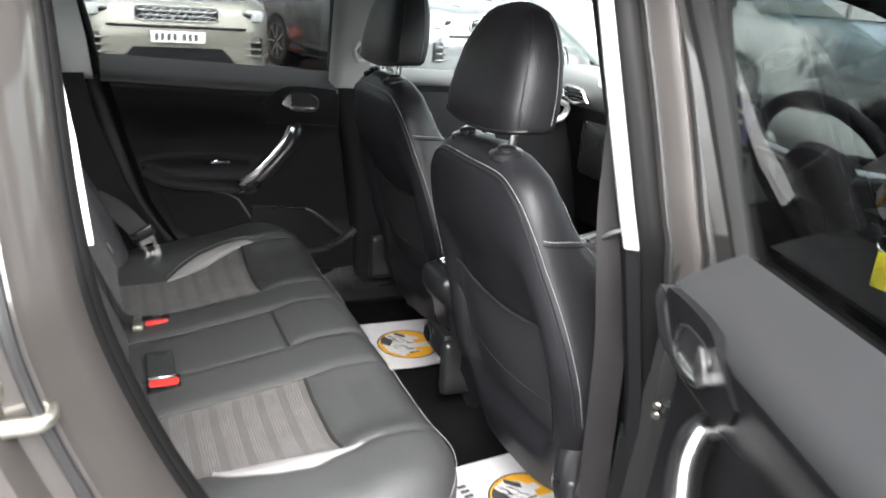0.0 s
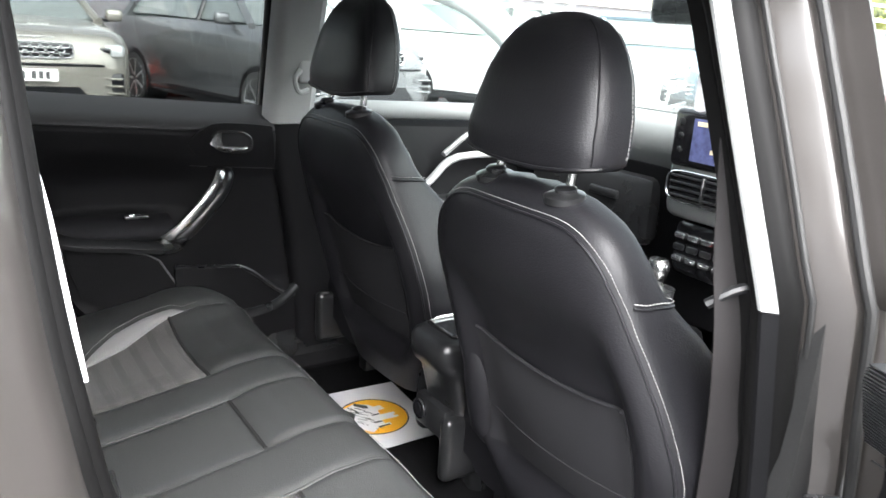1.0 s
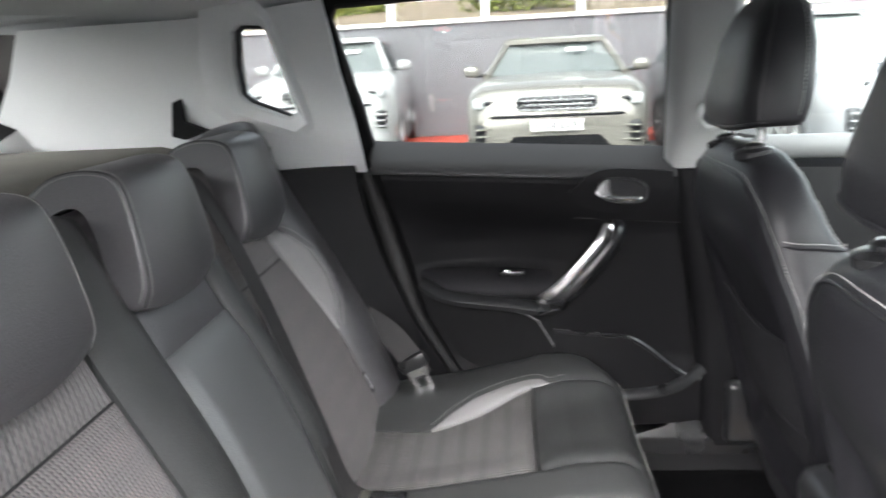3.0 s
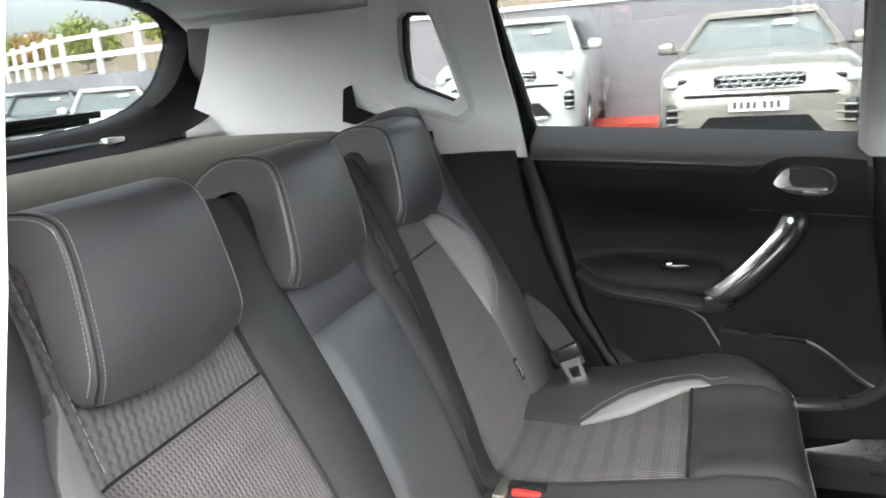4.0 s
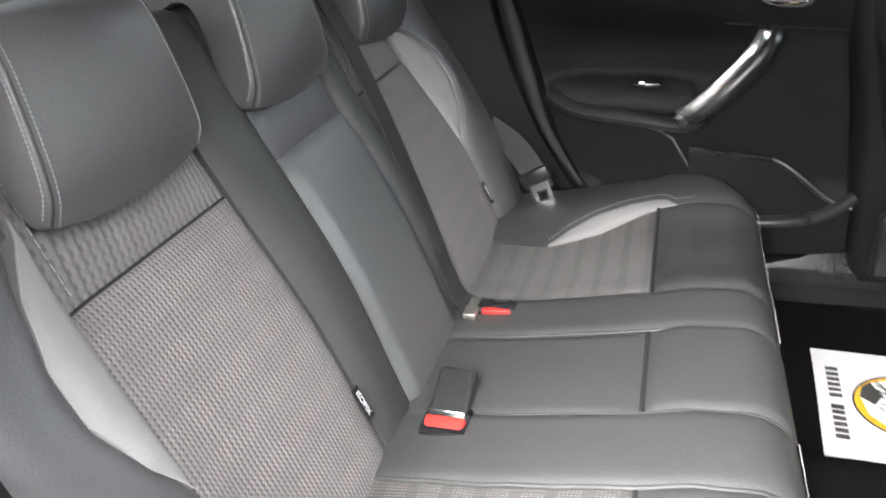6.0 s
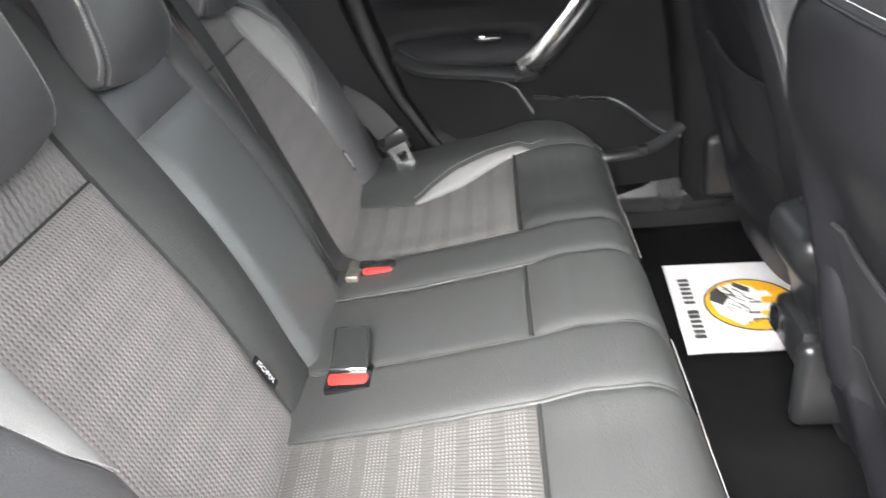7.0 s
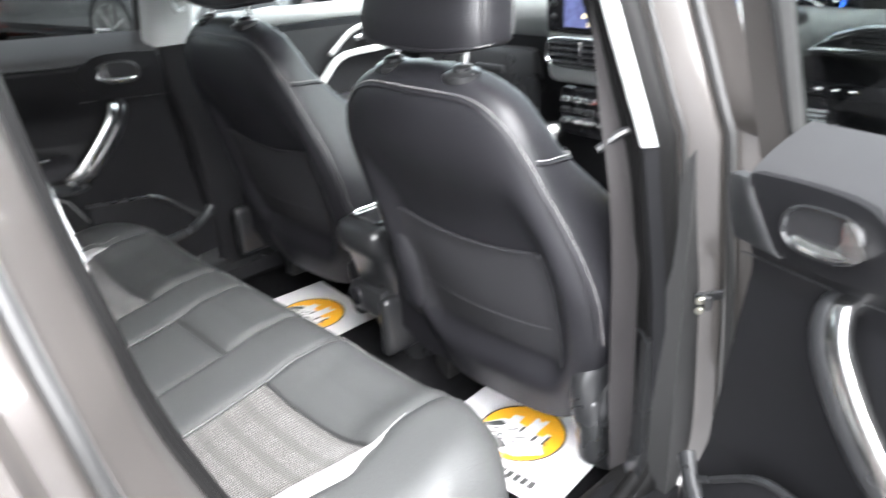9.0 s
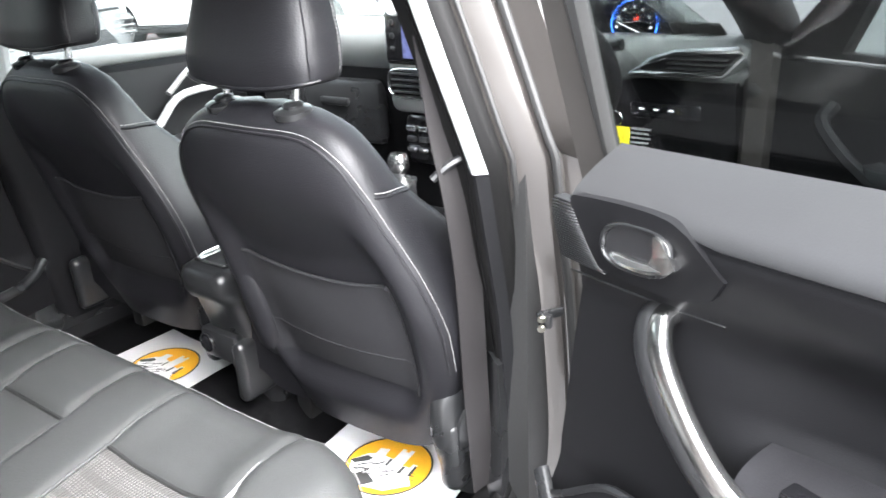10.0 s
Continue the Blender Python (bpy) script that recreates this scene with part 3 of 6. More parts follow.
    part("valance", sheet(lambda u, v: Vector((rear_face(0, 0.70) + 0.002 + 0.03 * u, mid(0.7) - 0.165 + 0.33 * v, 0.705 - (0.085 + 0.02 * math.sin(3 * math.pi * v)) * u)), 6, 16, (0.01, 0, 0)), CLOTH, seat)
    # rounded pad beside the pocket
    for g in pads:
        pts = [Vector((rear_face(0.17, z) + 0.026, mid(z) + g * 0.186, z)) for z in (0.915, 0.88, 0.84, 0.80, 0.75, 0.71, 0.682, 0.668)]
        part("side_pad", tube(pts, [0.010, 0.024, 0.034, 0.039, 0.040, 0.037, 0.026, 0.006], 16, 0.8), LEATHER, seat)
    # piping and stitching round the rear panel
    ta = radians(66)
    up = [0.76 + 0.33 * k / 40 for k in range(41)]
    bow = lambda ang, top, lift: [ring_pt(0.76 + (top - 0.76) * max(0.0, math.sin(a)) ** 0.42, -ang * math.copysign(abs(math.cos(a)) ** 0.55, math.cos(a)), lift) for a in (math.pi * k / 140 for k in range(141))]
    rim = bow(ta, 1.112, 0.001)
    part("piping", tube(rim, 0.0019, 6), LEATHER, seat)
    tb = radians(74)
    rim2 = bow(tb, 1.119, 0.0015)
    stitches("stitching", rim2, seat, 0.0048, 0.0005)
    for g in (-1, 1):
        line = [ring_pt(1.035 - 0.012 * k / 20, g * radians(75 + 62 * k / 20), 0.0008) for k in range(21)]
        part("seam", tube(line, 0.0022, 6), LEATHER, seat)
        stitches("stitching", [q + Vector((0, 0, 0.006)) for q in line], seat, 0.0065)
        front = [ring_pt(z, g * radians(128), 0.001) for z in up]
        stitches("stitching", front, seat, 0.0065, 0.0007)

    # cushion, side cover and recliner
    def cush(u, v):
        y = -0.25 + 0.5 * v
        x = 0.36 + 0.50 * u
        z = 0.70 + 0.035 * u - 0.05 * smooth01(0.85, 1.0, u) + 0.03 * smooth01(0.16, 0.22, abs(y)) - 0.05 * smooth01(0.225, 0.25, abs(y))
        return Vector((x, -0.33 + y, z))

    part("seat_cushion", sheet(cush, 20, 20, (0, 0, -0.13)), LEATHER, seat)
    part("side_cover", rbox((0.46, -0.33 - 0.245, 0.60), (0.28, 0.04, 0.13), 0.018, 3), PLASTIC_S, seat)
    part("side_cover", rbox((0.46, -0.33 + 0.235, 0.60), (0.28, 0.03, 0.13), 0.018, 3), PLASTIC_S, seat)
    if side < 0:
        part("recliner_cover", disc((0.385, -0.33 + side * 0.245, 0.640), 0.055, (0, side, 0), 0.03), PLASTIC_S, seat)
        part("recliner_shroud", loft([[Vector((0.36 + dx + r * math.cos(t), -0.33 + side * 0.235 + 0.03 * math.sin(t), z)) for t in (2 * math.pi * i / 14 for i in range(14))] for z, r, dx in ((0.50, 0.02, 0.03), (0.56, 0.035, 0.01), (0.64, 0.05, 0.0), (0.70, 0.045, 0.0), (0.73, 0.02, 0.0))]), PLASTIC_S, seat)
    for g in (-1, 1):
        part("seat_rail", rbox((0.68, -0.33 + g * 0.19, 0.48), (0.50, 0.04, 0.05), 0.006), RUBBER, seat, "black coated seat rail")
        part("seat_frame", rbox((0.64, -0.33 + g * 0.19, 0.55), (0.40, 0.03, 0.11), 0.006), PLASTIC, seat)

    # headrest on two posts
    WID = ((0, 0.120), (0.03, 0.126), (0.12, 0.127), (0.35, 0.121), (0.58, 0.109), (0.75, 0.094), (0.87, 0.076), (0.94, 0.057), (0.98, 0.036), (1, 0.013))
    DPT = ((0, 0.044), (0.03, 0.052), (0.2, 0.058), (0.6, 0.052), (0.85, 0.038), (0.95, 0.025), (1, 0.006))
    Z0, ZH = 1.177, 0.180

    def head(q, t, lift=0.0):
        z = Z0 + ZH * q
        wd, dp = lerp_at(WID, q) + lift, lerp_at(DPT, q) + lift
        c, s = math.cos(t), math.sin(t)
        bulge = 1.0 if c > 0 else 0.8
        return Vector((0.277 + 0.026 * q - dp * bulge * math.copysign(abs(c) ** 0.55, c), -0.333 - wd * math.copysign(abs(s) ** 0.5, s), z - 0.012 * (1 - abs(s)) * (1 - q) * (c > 0)))

    qs = [(1 - math.cos(math.pi * k / 25)) / 2 for k in range(26)]
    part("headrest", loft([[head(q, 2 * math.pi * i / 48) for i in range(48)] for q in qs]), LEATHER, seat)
    for g in (-1, 1):
        line = [head(0.05 + 0.90 * k / 39, g * radians(66), 0.0006) for k in range(40)]
        part("headrest_seam", tube(line, 0.0018, 6), LEATHER, seat)
        stitches("stitching", [head(0.08 + 0.84 * k / 39, g * radians(100), 0.001) for k in range(40)], seat, 0.0055, 0.0006)
        part("headrest_post", tube([(0.262, -0.333 + g * 0.07, 1.12), (0.272, -0.333 + g * 0.07, 1.20)], 0.0065, 12), CHROME, seat, "bright steel post")
        part("post_collar", join(disc((0.258, -0.333 + g * 0.07, 1.133), 0.026, (-0.15, 0, 1), 0.012, 24, 0.4), disc((0.259, -0.333 + g * 0.07, 1.142), 0.014, (-0.15, 0, 1), 0.010, 20, 0.3)), PLASTIC_S, seat, "black plastic collar")
    part("headrest_seam", tube([head(0.03, g2 * radians(80), 0.001) for g2 in (-1 + 2 * k / 24 for k in range(25))], 0.0022, 6), LEATHER, seat)
    return seat


front_seat(0, 0, 0, "black leather driver's seat with cloth map pocket on back", (1,))
front_seat(0.045, 0.628, 0.022, "black leather front passenger seat with cloth map pocket on back", (), 1)

# ---- floor, mats, console ----
floor = thing("floor", "black carpeted car floor with low centre tunnel", "floor", kind="structure")


def floor_fn(u, v):
    y = -0.70 + 1.4 * v
    x = -0.15 + 1.5 * u
    z = 0.445 + 0.05 * (1 - smooth01(0.10, 0.17, abs(y))) + 0.055 * smooth01(0.60, 0.66, abs(y))
    return Vector((x, y, z + 0.004 * noise.noise((x * 9, y * 9, 0))))


part("carpet", sheet(floor_fn, 60, 60, (0, 0, -0.04)), CARPET, floor)


def floor_mat(cx, cy, turn, w, h):
    """A printed paper mat: amber disc with a pale castle, and bars of print."""
    ob = thing("paper_floor_mat", "white paper floor mat printed with amber castle disc on black carpet", "floor mat", group="paper mats")
    m = pose(cx, cy, 0.459, 0, 0, turn)

    def put(bm):
        bmesh.ops.transform(bm, matrix=m, verts=bm.verts)
        return bm

    part("sheet", put(sheet(lambda u, v: Vector(((u - 0.5) * w, (v - 0.5) * h, 0.003 * math.sin(5 * u) * math.sin(4 * v + 1))), 16, 16, (0, 0, -0.0015))), PAPER, ob)
    r = 0.082

    def ring(a, z):
        return [(a * math.cos(2 * math.pi * k / 48), a * math.sin(2 * math.pi * k / 48)) for k in range(48)]

    oy = 0.005
    flat = lambda z: (lambda a, b: (a, b + oy, z))
    part("print_ring", put(plate(ring(r, 0), [ring(r * 0.955, 0)], flat(0.0042), (0, 0, 0.0004))), INK, ob)
    part("print_disc", put(plate(ring(r * 0.953, 0), [], flat(0.0040), (0, 0, 0.0004))), YELLOW, ob, "amber printed disc")
    castle = [(-0.070, -0.015), (-0.052, 0.012), (-0.040, 0.018), (-0.040, 0.035), (-0.022, 0.040), (-0.020, 0.020), (0.0, 0.018), (0.0, 0.052), (0.008, 0.052), (0.008, 0.046), (0.016, 0.046), (0.016, 0.054), (0.024, 0.054), (0.024, 0.010), (0.040, 0.010), (0.040, 0.022), (0.050, 0.022), (0.052, -0.012), (0.066, -0.030), (0.030, -0.062), (-0.020, -0.070), (-0.055, -0.050)]
    part("print_castle", put(plate(castle, [], flat(0.0046), (0, 0, 0.0003))), PAPER, ob, "pale castle drawing")
    ink = random.Random(7)
    for shape in ([(-0.072, -0.018), (-0.050, 0.006), (-0.036, 0.004), (-0.040, -0.006), (-0.060, -0.022)], [(-0.056, -0.050), (-0.020, -0.036), (0.004, -0.050), (-0.014, -0.070), (-0.040, -0.064)], [(0.026, 0.008), (0.032, 0.008), (0.032, -0.012), (0.026, -0.012)], [(-0.006, 0.016), (-0.001, 0.016), (-0.001, -0.004), (-0.006, -0.002)], [(0.046, 0.018), (0.051, 0.018), (0.052, -0.010), (0.047, -0.010)]):
        part("print_shade", put(plate(shape, [], flat(0.0050), (0, 0, 0.0003))), INK, ob)
    strokes = []
    for k in range(34):
        a, b = ink.uniform(-0.062, 0.010), ink.uniform(-0.046, -0.004)
        ln, an = ink.uniform(0.008, 0.022), radians(ink.uniform(15, 60))
        dx, dy, wd = ln * math.cos(an), ln * math.sin(an), ink.uniform(0.0008, 0.0022)
        strokes.append(plate([(a, b), (a + dx, b + dy), (a + dx + wd, b + dy - wd), (a + wd, b - wd)], [], flat(0.0050), (0, 0, 0.0003)))
    for k in range(8):
        a, b = ink.uniform(0.005, 0.055), ink.uniform(-0.03, 0.0)
        strokes.append(plate([(a, b), (a + 0.012, b), (a + 0.012, b - 0.0012), (a, b - 0.0012)], [], flat(0.0050), (0, 0, 0.0003)))
    part("print_hatching", put(join(*strokes)), INK, ob)
    # heading: a row of upright bars in two words
    x0 = -0.088
    for k, ww in enumerate((9, 9, 9, 9, 8, 9, 0, 11, 9, 9, 9, 9, 9)):
        if ww:
            part("print_bar", put(rbox((x0 + ww / 2000, oy - 0.105, 0.0045), (ww / 1000, 0.019, 0.0006), 0, 1)), INK, ob)
        x0 += 0.0148
    return ob


floor_mat(0.388, -0.388, -90 + 5, 0.295, 0.255)
floor_mat(0.393, 0.285, -90 - 3, 0.295, 0.255)

console = thing("centre_console", "black plastic centre console with power socket between front seats", "console")
CY = -0.050
rings = []
for z, xa, w in ((0.44, 0.405, 0.058), (0.52, 0.385, 0.059), (0.60, 0.362, 0.060), (0.66, 0.343, 0.060), (0.70, 0.332, 0.060), (0.742, 0.320, 0.060), (0.752, 0.308, 0.064), (0.768, 0.300, 0.066), (0.792, 0.298, 0.066), (0.806, 0.303, 0.063), (0.812, 0.314, 0.056)):
    ring = []
    for k in range(32):
        t = 2 * math.pi * k / 32
        c, s = math.cos(t), math.sin(t)
        ring.append(Vector((xa + 0.30 - 0.30 * math.copysign(abs(c) ** 0.15, c), CY + w * math.copysign(abs(s) ** 0.4, s), z + 0.012 * (c < 0))))
    rings.append(ring)
part("housing", loft(rings), PLASTIC_S, console)
part("tray_rim", tube([(0.335 + 0.23 * a, CY + 0.048 * b, 0.815) for a, b in ((0, -0.8), (0, 0.8), (0.1, 1), (1, 1), (1, -1), (0.1, -1))], 0.004, 8, close=True), CHROME, console, "bright trim round tray")
part("tray", rbox((0.45, CY, 0.812), (0.22, 0.088, 0.004), 0.001), GLOSS, console)
part("socket_panel", rbox((0.338, -0.045, 0.645), (0.030, 0.100, 0.062), 0.010), PLASTIC_S, console)
part("power_socket", join(disc((0.324, -0.018, 0.648), 0.019, (-1, 0, 0.15), 0.006), disc((0.318, -0.018, 0.649), 0.013, (-1, 0, 0.15), 0.004)), GLOSS, console, "round power socket lid")
part("power_socket_rim", tube([(0.319, -0.018 + 0.019 * math.cos(t), 0.648 + 0.019 * math.sin(t)) for t in (2 * math.pi * k / 24 for k in range(24))], 0.0014, 6, close=True), PLASTIC_S, console)
part("tunnel_top", rbox((0.80, -0.03, 0.60), (0.46, 0.16, 0.24), 0.03), PLASTIC, console)
part("handbrake", tube(curve([(0.62, 0.045, 0.74), (0.70, 0.045, 0.80), (0.78, 0.045, 0.82)], 8), 0.014, 10), PLASTIC_S, console)
part("gear_gaiter", loft([[Vector((0.935 + r * math.cos(t), -0.02 + r * math.sin(t), z)) for t in (2 * math.pi * k / 16 for k in range(16))] for z, r in ((0.70, 0.06), (0.73, 0.045), (0.77, 0.02), (0.81, 0.012))]), LEATHER, console)
part("gear_knob", loft([[Vector((0.93 + r * math.cos(t), -0.02 + r * math.sin(t), z)) for t in (2 * math.pi * k / 20 for k in range(20))] for z, r in ((0.805, 0.010), (0.815, 0.020), (0.835, 0.026), (0.855, 0.026), (0.868, 0.020), (0.872, 0.006))]), CHROME, console, "bright gear knob")

# ---- car body ----
C_EDGE = ((1.42, -0.36), (1.34, -0.345), (1.2, -0.338), (1.11, -0.33), (1.017, -0.314), (0.90, -0.276), (0.787, -0.227), (0.67, -0.16))
OPENING = [(-0.36, 1.42), (-0.345, 1.34), (-0.338, 1.2), (-0.33, 1.11), (-0.314, 1.017), (-0.276, 0.90), (-0.227, 0.787), (-0.16, 0.67), (-0.06, 0.575), (0.06, 0.53), (0.26, 0.522), (0.352, 0.54), (0.384, 0.60), (0.380, 0.72), (0.362, 0.86), (0.342, 0.95), (0.318, 1.09), (0.313, 1.2), (0.307, 1.3), (0.292, 1.40), (0.21, 1.435), (-0.2, 1.442), (-0.32, 1.438)]


def side_y(z):
    return 0.665 - 0.36 * max(0, z - 1.08)


def ring_of(d, dy, sg, far_d=None):
    """The door opening's outline, moved out by d in its plane and by dy towards the outside."""
    p = curve([(x, 0, z) for x, z in OPENING] + [(OPENING[0][0], 0, OPENING[0][1])], 111)[:-1]
    out = []
    for k, q in enumerate(p):
        t = p[(k + 1) % len(p)] - p[k - 1]
        nrm = Vector((t.z, 0, -t.x)).normalized()
        if (q + nrm * 0.01 - Vector((0, 0, 0.97))).length < (q - Vector((0, 0, 0.97))).length:
            nrm = -nrm
        dd = d
        if far_d:
            w = smooth01(-0.15, 0.15, nrm.x)
            dd = (0.11 + (far_d[0] - 0.11) * smooth01(1.20, 0.92, q.z)) * (1 - w) + (0.075 + (far_d[1] - 0.075) * smooth01(1.10, 0.95, q.z)) * w if abs(nrm.z) < 0.75 else far_d[2]
        r = q + nrm * dd
        out.append(Vector((r.x, sg * (side_y(r.z) + dy), r.z)))
    return out


def ring_mix(fore, aft, sg):
    """An outline round the opening that goes from one offset (fore) to another at its rear edge (aft)."""
    out = []
    for a, b in zip(ring_of(*fore, sg), ring_of(*aft, sg)):
        out.append(a.lerp(b, smooth01(-0.02, -0.16, a.x) * smooth01(1.40, 1.36, a.z)))
    return out


SEAL = mat("soft dark grey rubber", (0.006, 0.0059, 0.0059), 0.42, var=0.1, grain=300, bump=0.05, spec=0.07)
car = thing("car_body", "grey-brown metallic small estate car body with rear side door open", "car", kind="structure")
for sg in (-1, 1):
    rings = [ring_of(*a, sg) if len(a) == 2 else ring_of(a[0], a[1], sg, a[2]) for a in ((0.034, 0.004), (0.040, 0.020), (0.046, 0.045), (0.052, 0.055), (0.085, 0.062), (0.092, 0.085), (0.098, 0.095))]
    rings.append(ring_of(0.12, 0.105, sg, (0.45, 0.16, 0.10)))
    rings.append(ring_of(0.12, 0.02, sg, (0.46, 0.165, 0.11)))
    if sg < 0:
        rings[:1] = [ring_mix((0.034, 0.002), (0.010, -0.030), sg), ring_mix((0.034, 0.003), (0.006, -0.026), sg), ring_mix((0.034, 0.004), (0.008, -0.012), sg)]
        rings[3] = ring_mix((0.040, 0.020), (0.022, 0.022), sg)
    part("door_jamb", loft(rings, cap=False), PAINT, car, "painted door opening")
    if sg < 0:
        part("door_seal", loft([ring_mix(a, b, sg) for a, b in (((0.004, -0.055), (0.004, -0.055)), ((0.0, -0.035), (0.0, -0.047)), ((-0.003, -0.016), (-0.002, -0.040)), ((0.0, 0.001), (-0.002, -0.034)), ((0.010, 0.011), (0.0, -0.029)), ((0.024, 0.014), (0.004, -0.026)), ((0.033, 0.010), (0.008, -0.026)), ((0.036, -0.004), (0.012, -0.030)))], cap=False), SEAL, car, "soft dark grey door seal")
    # Dark bead painting the shade of the groove beside the seal.
    part("groove_shade_bead", tube(ring_of(0.038, 0.016, sg), 0.004, 8, close=True), RUBBER, car)
    part("door_seal", tube(ring_mix((0.003, -0.014), (0.006, -0.045), sg) if sg < 0 else ring_of(0.003, 0.0, sg), 0.015 if sg < 0 else 0.012, 12, close=True), SEAL, car, "soft dark grey door seal")
    if sg < 0:
        part("door_seal", tube(ring_of(0.060, 0.066, sg), 0.006, 8, close=True), RUBBER, car)

    # Hidden block added in the pillar to stop daylight leaking through the jamb.
    part("pillar_light_block", loft([[Vector((x, sg * (side_y(z) + dy), z)) for x, dy in ((0.365, -0.02), (0.47, -0.02), (0.47, 0.03), (0.365, 0.03))] for z in ((0.5, 0.8, 1.08, 1.25, 1.44) if sg < 0 else (0.5, 0.8, 1.07))]), RUBBER, car)
    # inner pillar covers
    def pillar(z0, z1, xa, xb, yo, n=10):
        rr = []
        for k in range(n + 1):
            z = z0 + (z1 - z0) * k / n
            x0, x1, y = xa(z), xb(z), side_y(z) - yo
            if sg < 0:
                y += 0.040
                rr.append([Vector((x0 + 0.013, sg * (y + 0.013), z)), Vector((x0 + 0.001, sg * (y + 0.001), z)), Vector((x0 + 0.002, sg * (y - 0.004), z)), Vector((x0 + 0.025, sg * (y - 0.014), z)), Vector((x0 + 0.06, sg * (y - 0.026), z)), Vector((x1, sg * (y - 0.05), z)), Vector((x1, sg * (y - 0.03), z)), Vector((x0 + 0.04, sg * (y - 0.012), z))])
                continue
            rr.append([Vector((x0, sg * (y + 0.006), z)), Vector((x0 + 0.003, sg * (y - 0.008), z)), Vector((x0 + 0.012, sg * (y - 0.022), z)), Vector((x0 + 0.03, sg * (y - 0.03), z)), Vector((x1 - 0.02, sg * (y - 0.03), z)), Vector((x1, sg * (y - 0.01), z)), Vector((x1, sg * (y + 0.035), z))])
        return loft(rr)

    bx = lambda z: lerp_at(((0.5, 0.352), (0.60, 0.352), (0.86, 0.327), (1.09, 0.278), (1.2, 0.272), (1.42, 0.262)), z) - 0.018 + (0.036 if sg < 0 else 0)
    part("b_pillar_cover", pillar(1.072 if sg < 0 else 1.09, 1.44, bx, lambda z: bx(z) + 0.12, 0.045), TRIM_W, car, "off-white pillar cover")
    part("b_pillar_base", pillar(0.52, 1.070 if sg < 0 else 1.088, lambda z: bx(z) + 0.001, lambda z: bx(z) + 0.14, 0.045), PLASTIC, car)
    # quarter panel round the small window
    outer = [(-0.316, 1.10), (-0.325, 1.2), (-0.340, 1.30), (-0.352, 1.42), (-0.40, 1.418), (-0.50, 1.410), (-0.62, 1.402), (-0.92, 1.396), (-0.965, 1.31), (-1.03, 1.217), (-1.075, 1.165), (-0.70, 1.12), (-0.44, 1.105)]
    hole = [(-0.437, 1.225), (-0.452, 1.30), (-0.468, 1.372), (-0.478, 1.385), (-0.52, 1.388), (-0.534, 1.378), (-0.545, 1.32), (-0.545, 1.262), (-0.53, 1.245), (-0.455, 1.213)]
    qy = lambda x, z: 0.615 - 0.30 * max(0, z - 1.16) - 0.04 * smooth01(-0.55, -1.05, x)
    part("quarter_trim", plate(outer, [hole], lambda a, b: (a, sg * (qy(a, b) + (side_y(b) - (0.036 if sg > 0 else 0.075) - qy(a, b)) * smooth01(-0.43, -0.36, a)), b), (0, sg * 0.012, 0)), TRIM, car, "pale grey quarter panel trim")
    big = [((x + 0.49) * 1.9 - 0.50, (z - 1.30) * 1.55 + 1.295) for x, z in hole]
    rim_in = [Vector((x, sg * (qy(x, z) + 0.002), z)) for x, z in hole]
    rim_out = [Vector((x, sg * (qy(x, z) + 0.03), z)) for x, z in hole]
    # raised frame moulding round the window
    lip = [Vector((x, sg * (qy(x, z) - 0.004), z)) for x, z in big]
    mid_l = [Vector(((a.x + b.x) / 2, (a.y + b.y) / 2 - sg * 0.012, (a.z + b.z) / 2)) for a, b in zip(lip, rim_in)]
    part("quarter_window_surround", loft([lip, mid_l, rim_in, rim_out], cap=False), TRIM, car)
    part("quarter_window_seal", tube([Vector((x, sg * (qy(x, z) + 0.03), z)) for x, z in hole], 0.007, 6, close=True), RUBBER, car)
    q = part("quarter_glass", plate([(x * 1.0, z) for x, z in hole], [], lambda a, b: (a, sg * (qy(a, b) + 0.036), b), (0, sg * 0.003, 0)), GLASS_T, car)
    q.visible_shadow = False
    part("outer_quarter", plate([(-0.42, 1.11), (-0.44, 1.42), (-0.60, 1.435), (-1.0, 1.435), (-1.09, 1.16), (-1.09, 1.10)], [hole], lambda a, b: (a, sg * (qy(a, b) + 0.056), b), (0, sg * 0.01, 0)), PAINT, car)
    if sg > 0:
        # Sheet added behind the door gap to stop daylight showing through.
        part("gap_light_block", sheet(lambda u, v: Vector((lerp_at(C_EDGE, 0.58 + 0.54 * v) - 0.07 + 0.12 * u, 0.705, 0.58 + 0.54 * v)), 4, 12, (0, 0.01, 0)), RUBBER, car)
    # dark cover below it and shelf support
    def low(u, v):
        z = 0.60 + 0.515 * v
        x = lerp_at(C_EDGE, z) - 0.006 - 0.25 * u
        return Vector((x, sg * (0.618 - 0.045 * smooth01(0.0, 0.6, u) - 0.02 * math.sin(3 * v)) if sg > 0 else -0.598, z))

    part("wheelhouse_cover", sheet(low, 10, 16, (0, sg * 0.02, 0)), PLASTIC, car)
    # Dark plate standing in for the shaded gap between the trim panels.
    part("trim_gap_wedge", plate([(-0.672, 1.262), (-0.653, 1.266), (-0.653, 1.216), (-0.610, 1.197), (-0.655, 1.182), (-0.682, 1.189)], [], lambda a, b: (a, sg * 0.574, b), (0, sg * 0.02, 0)), PLASTIC, car, "dark wedge for the shaded gap in pale trim")
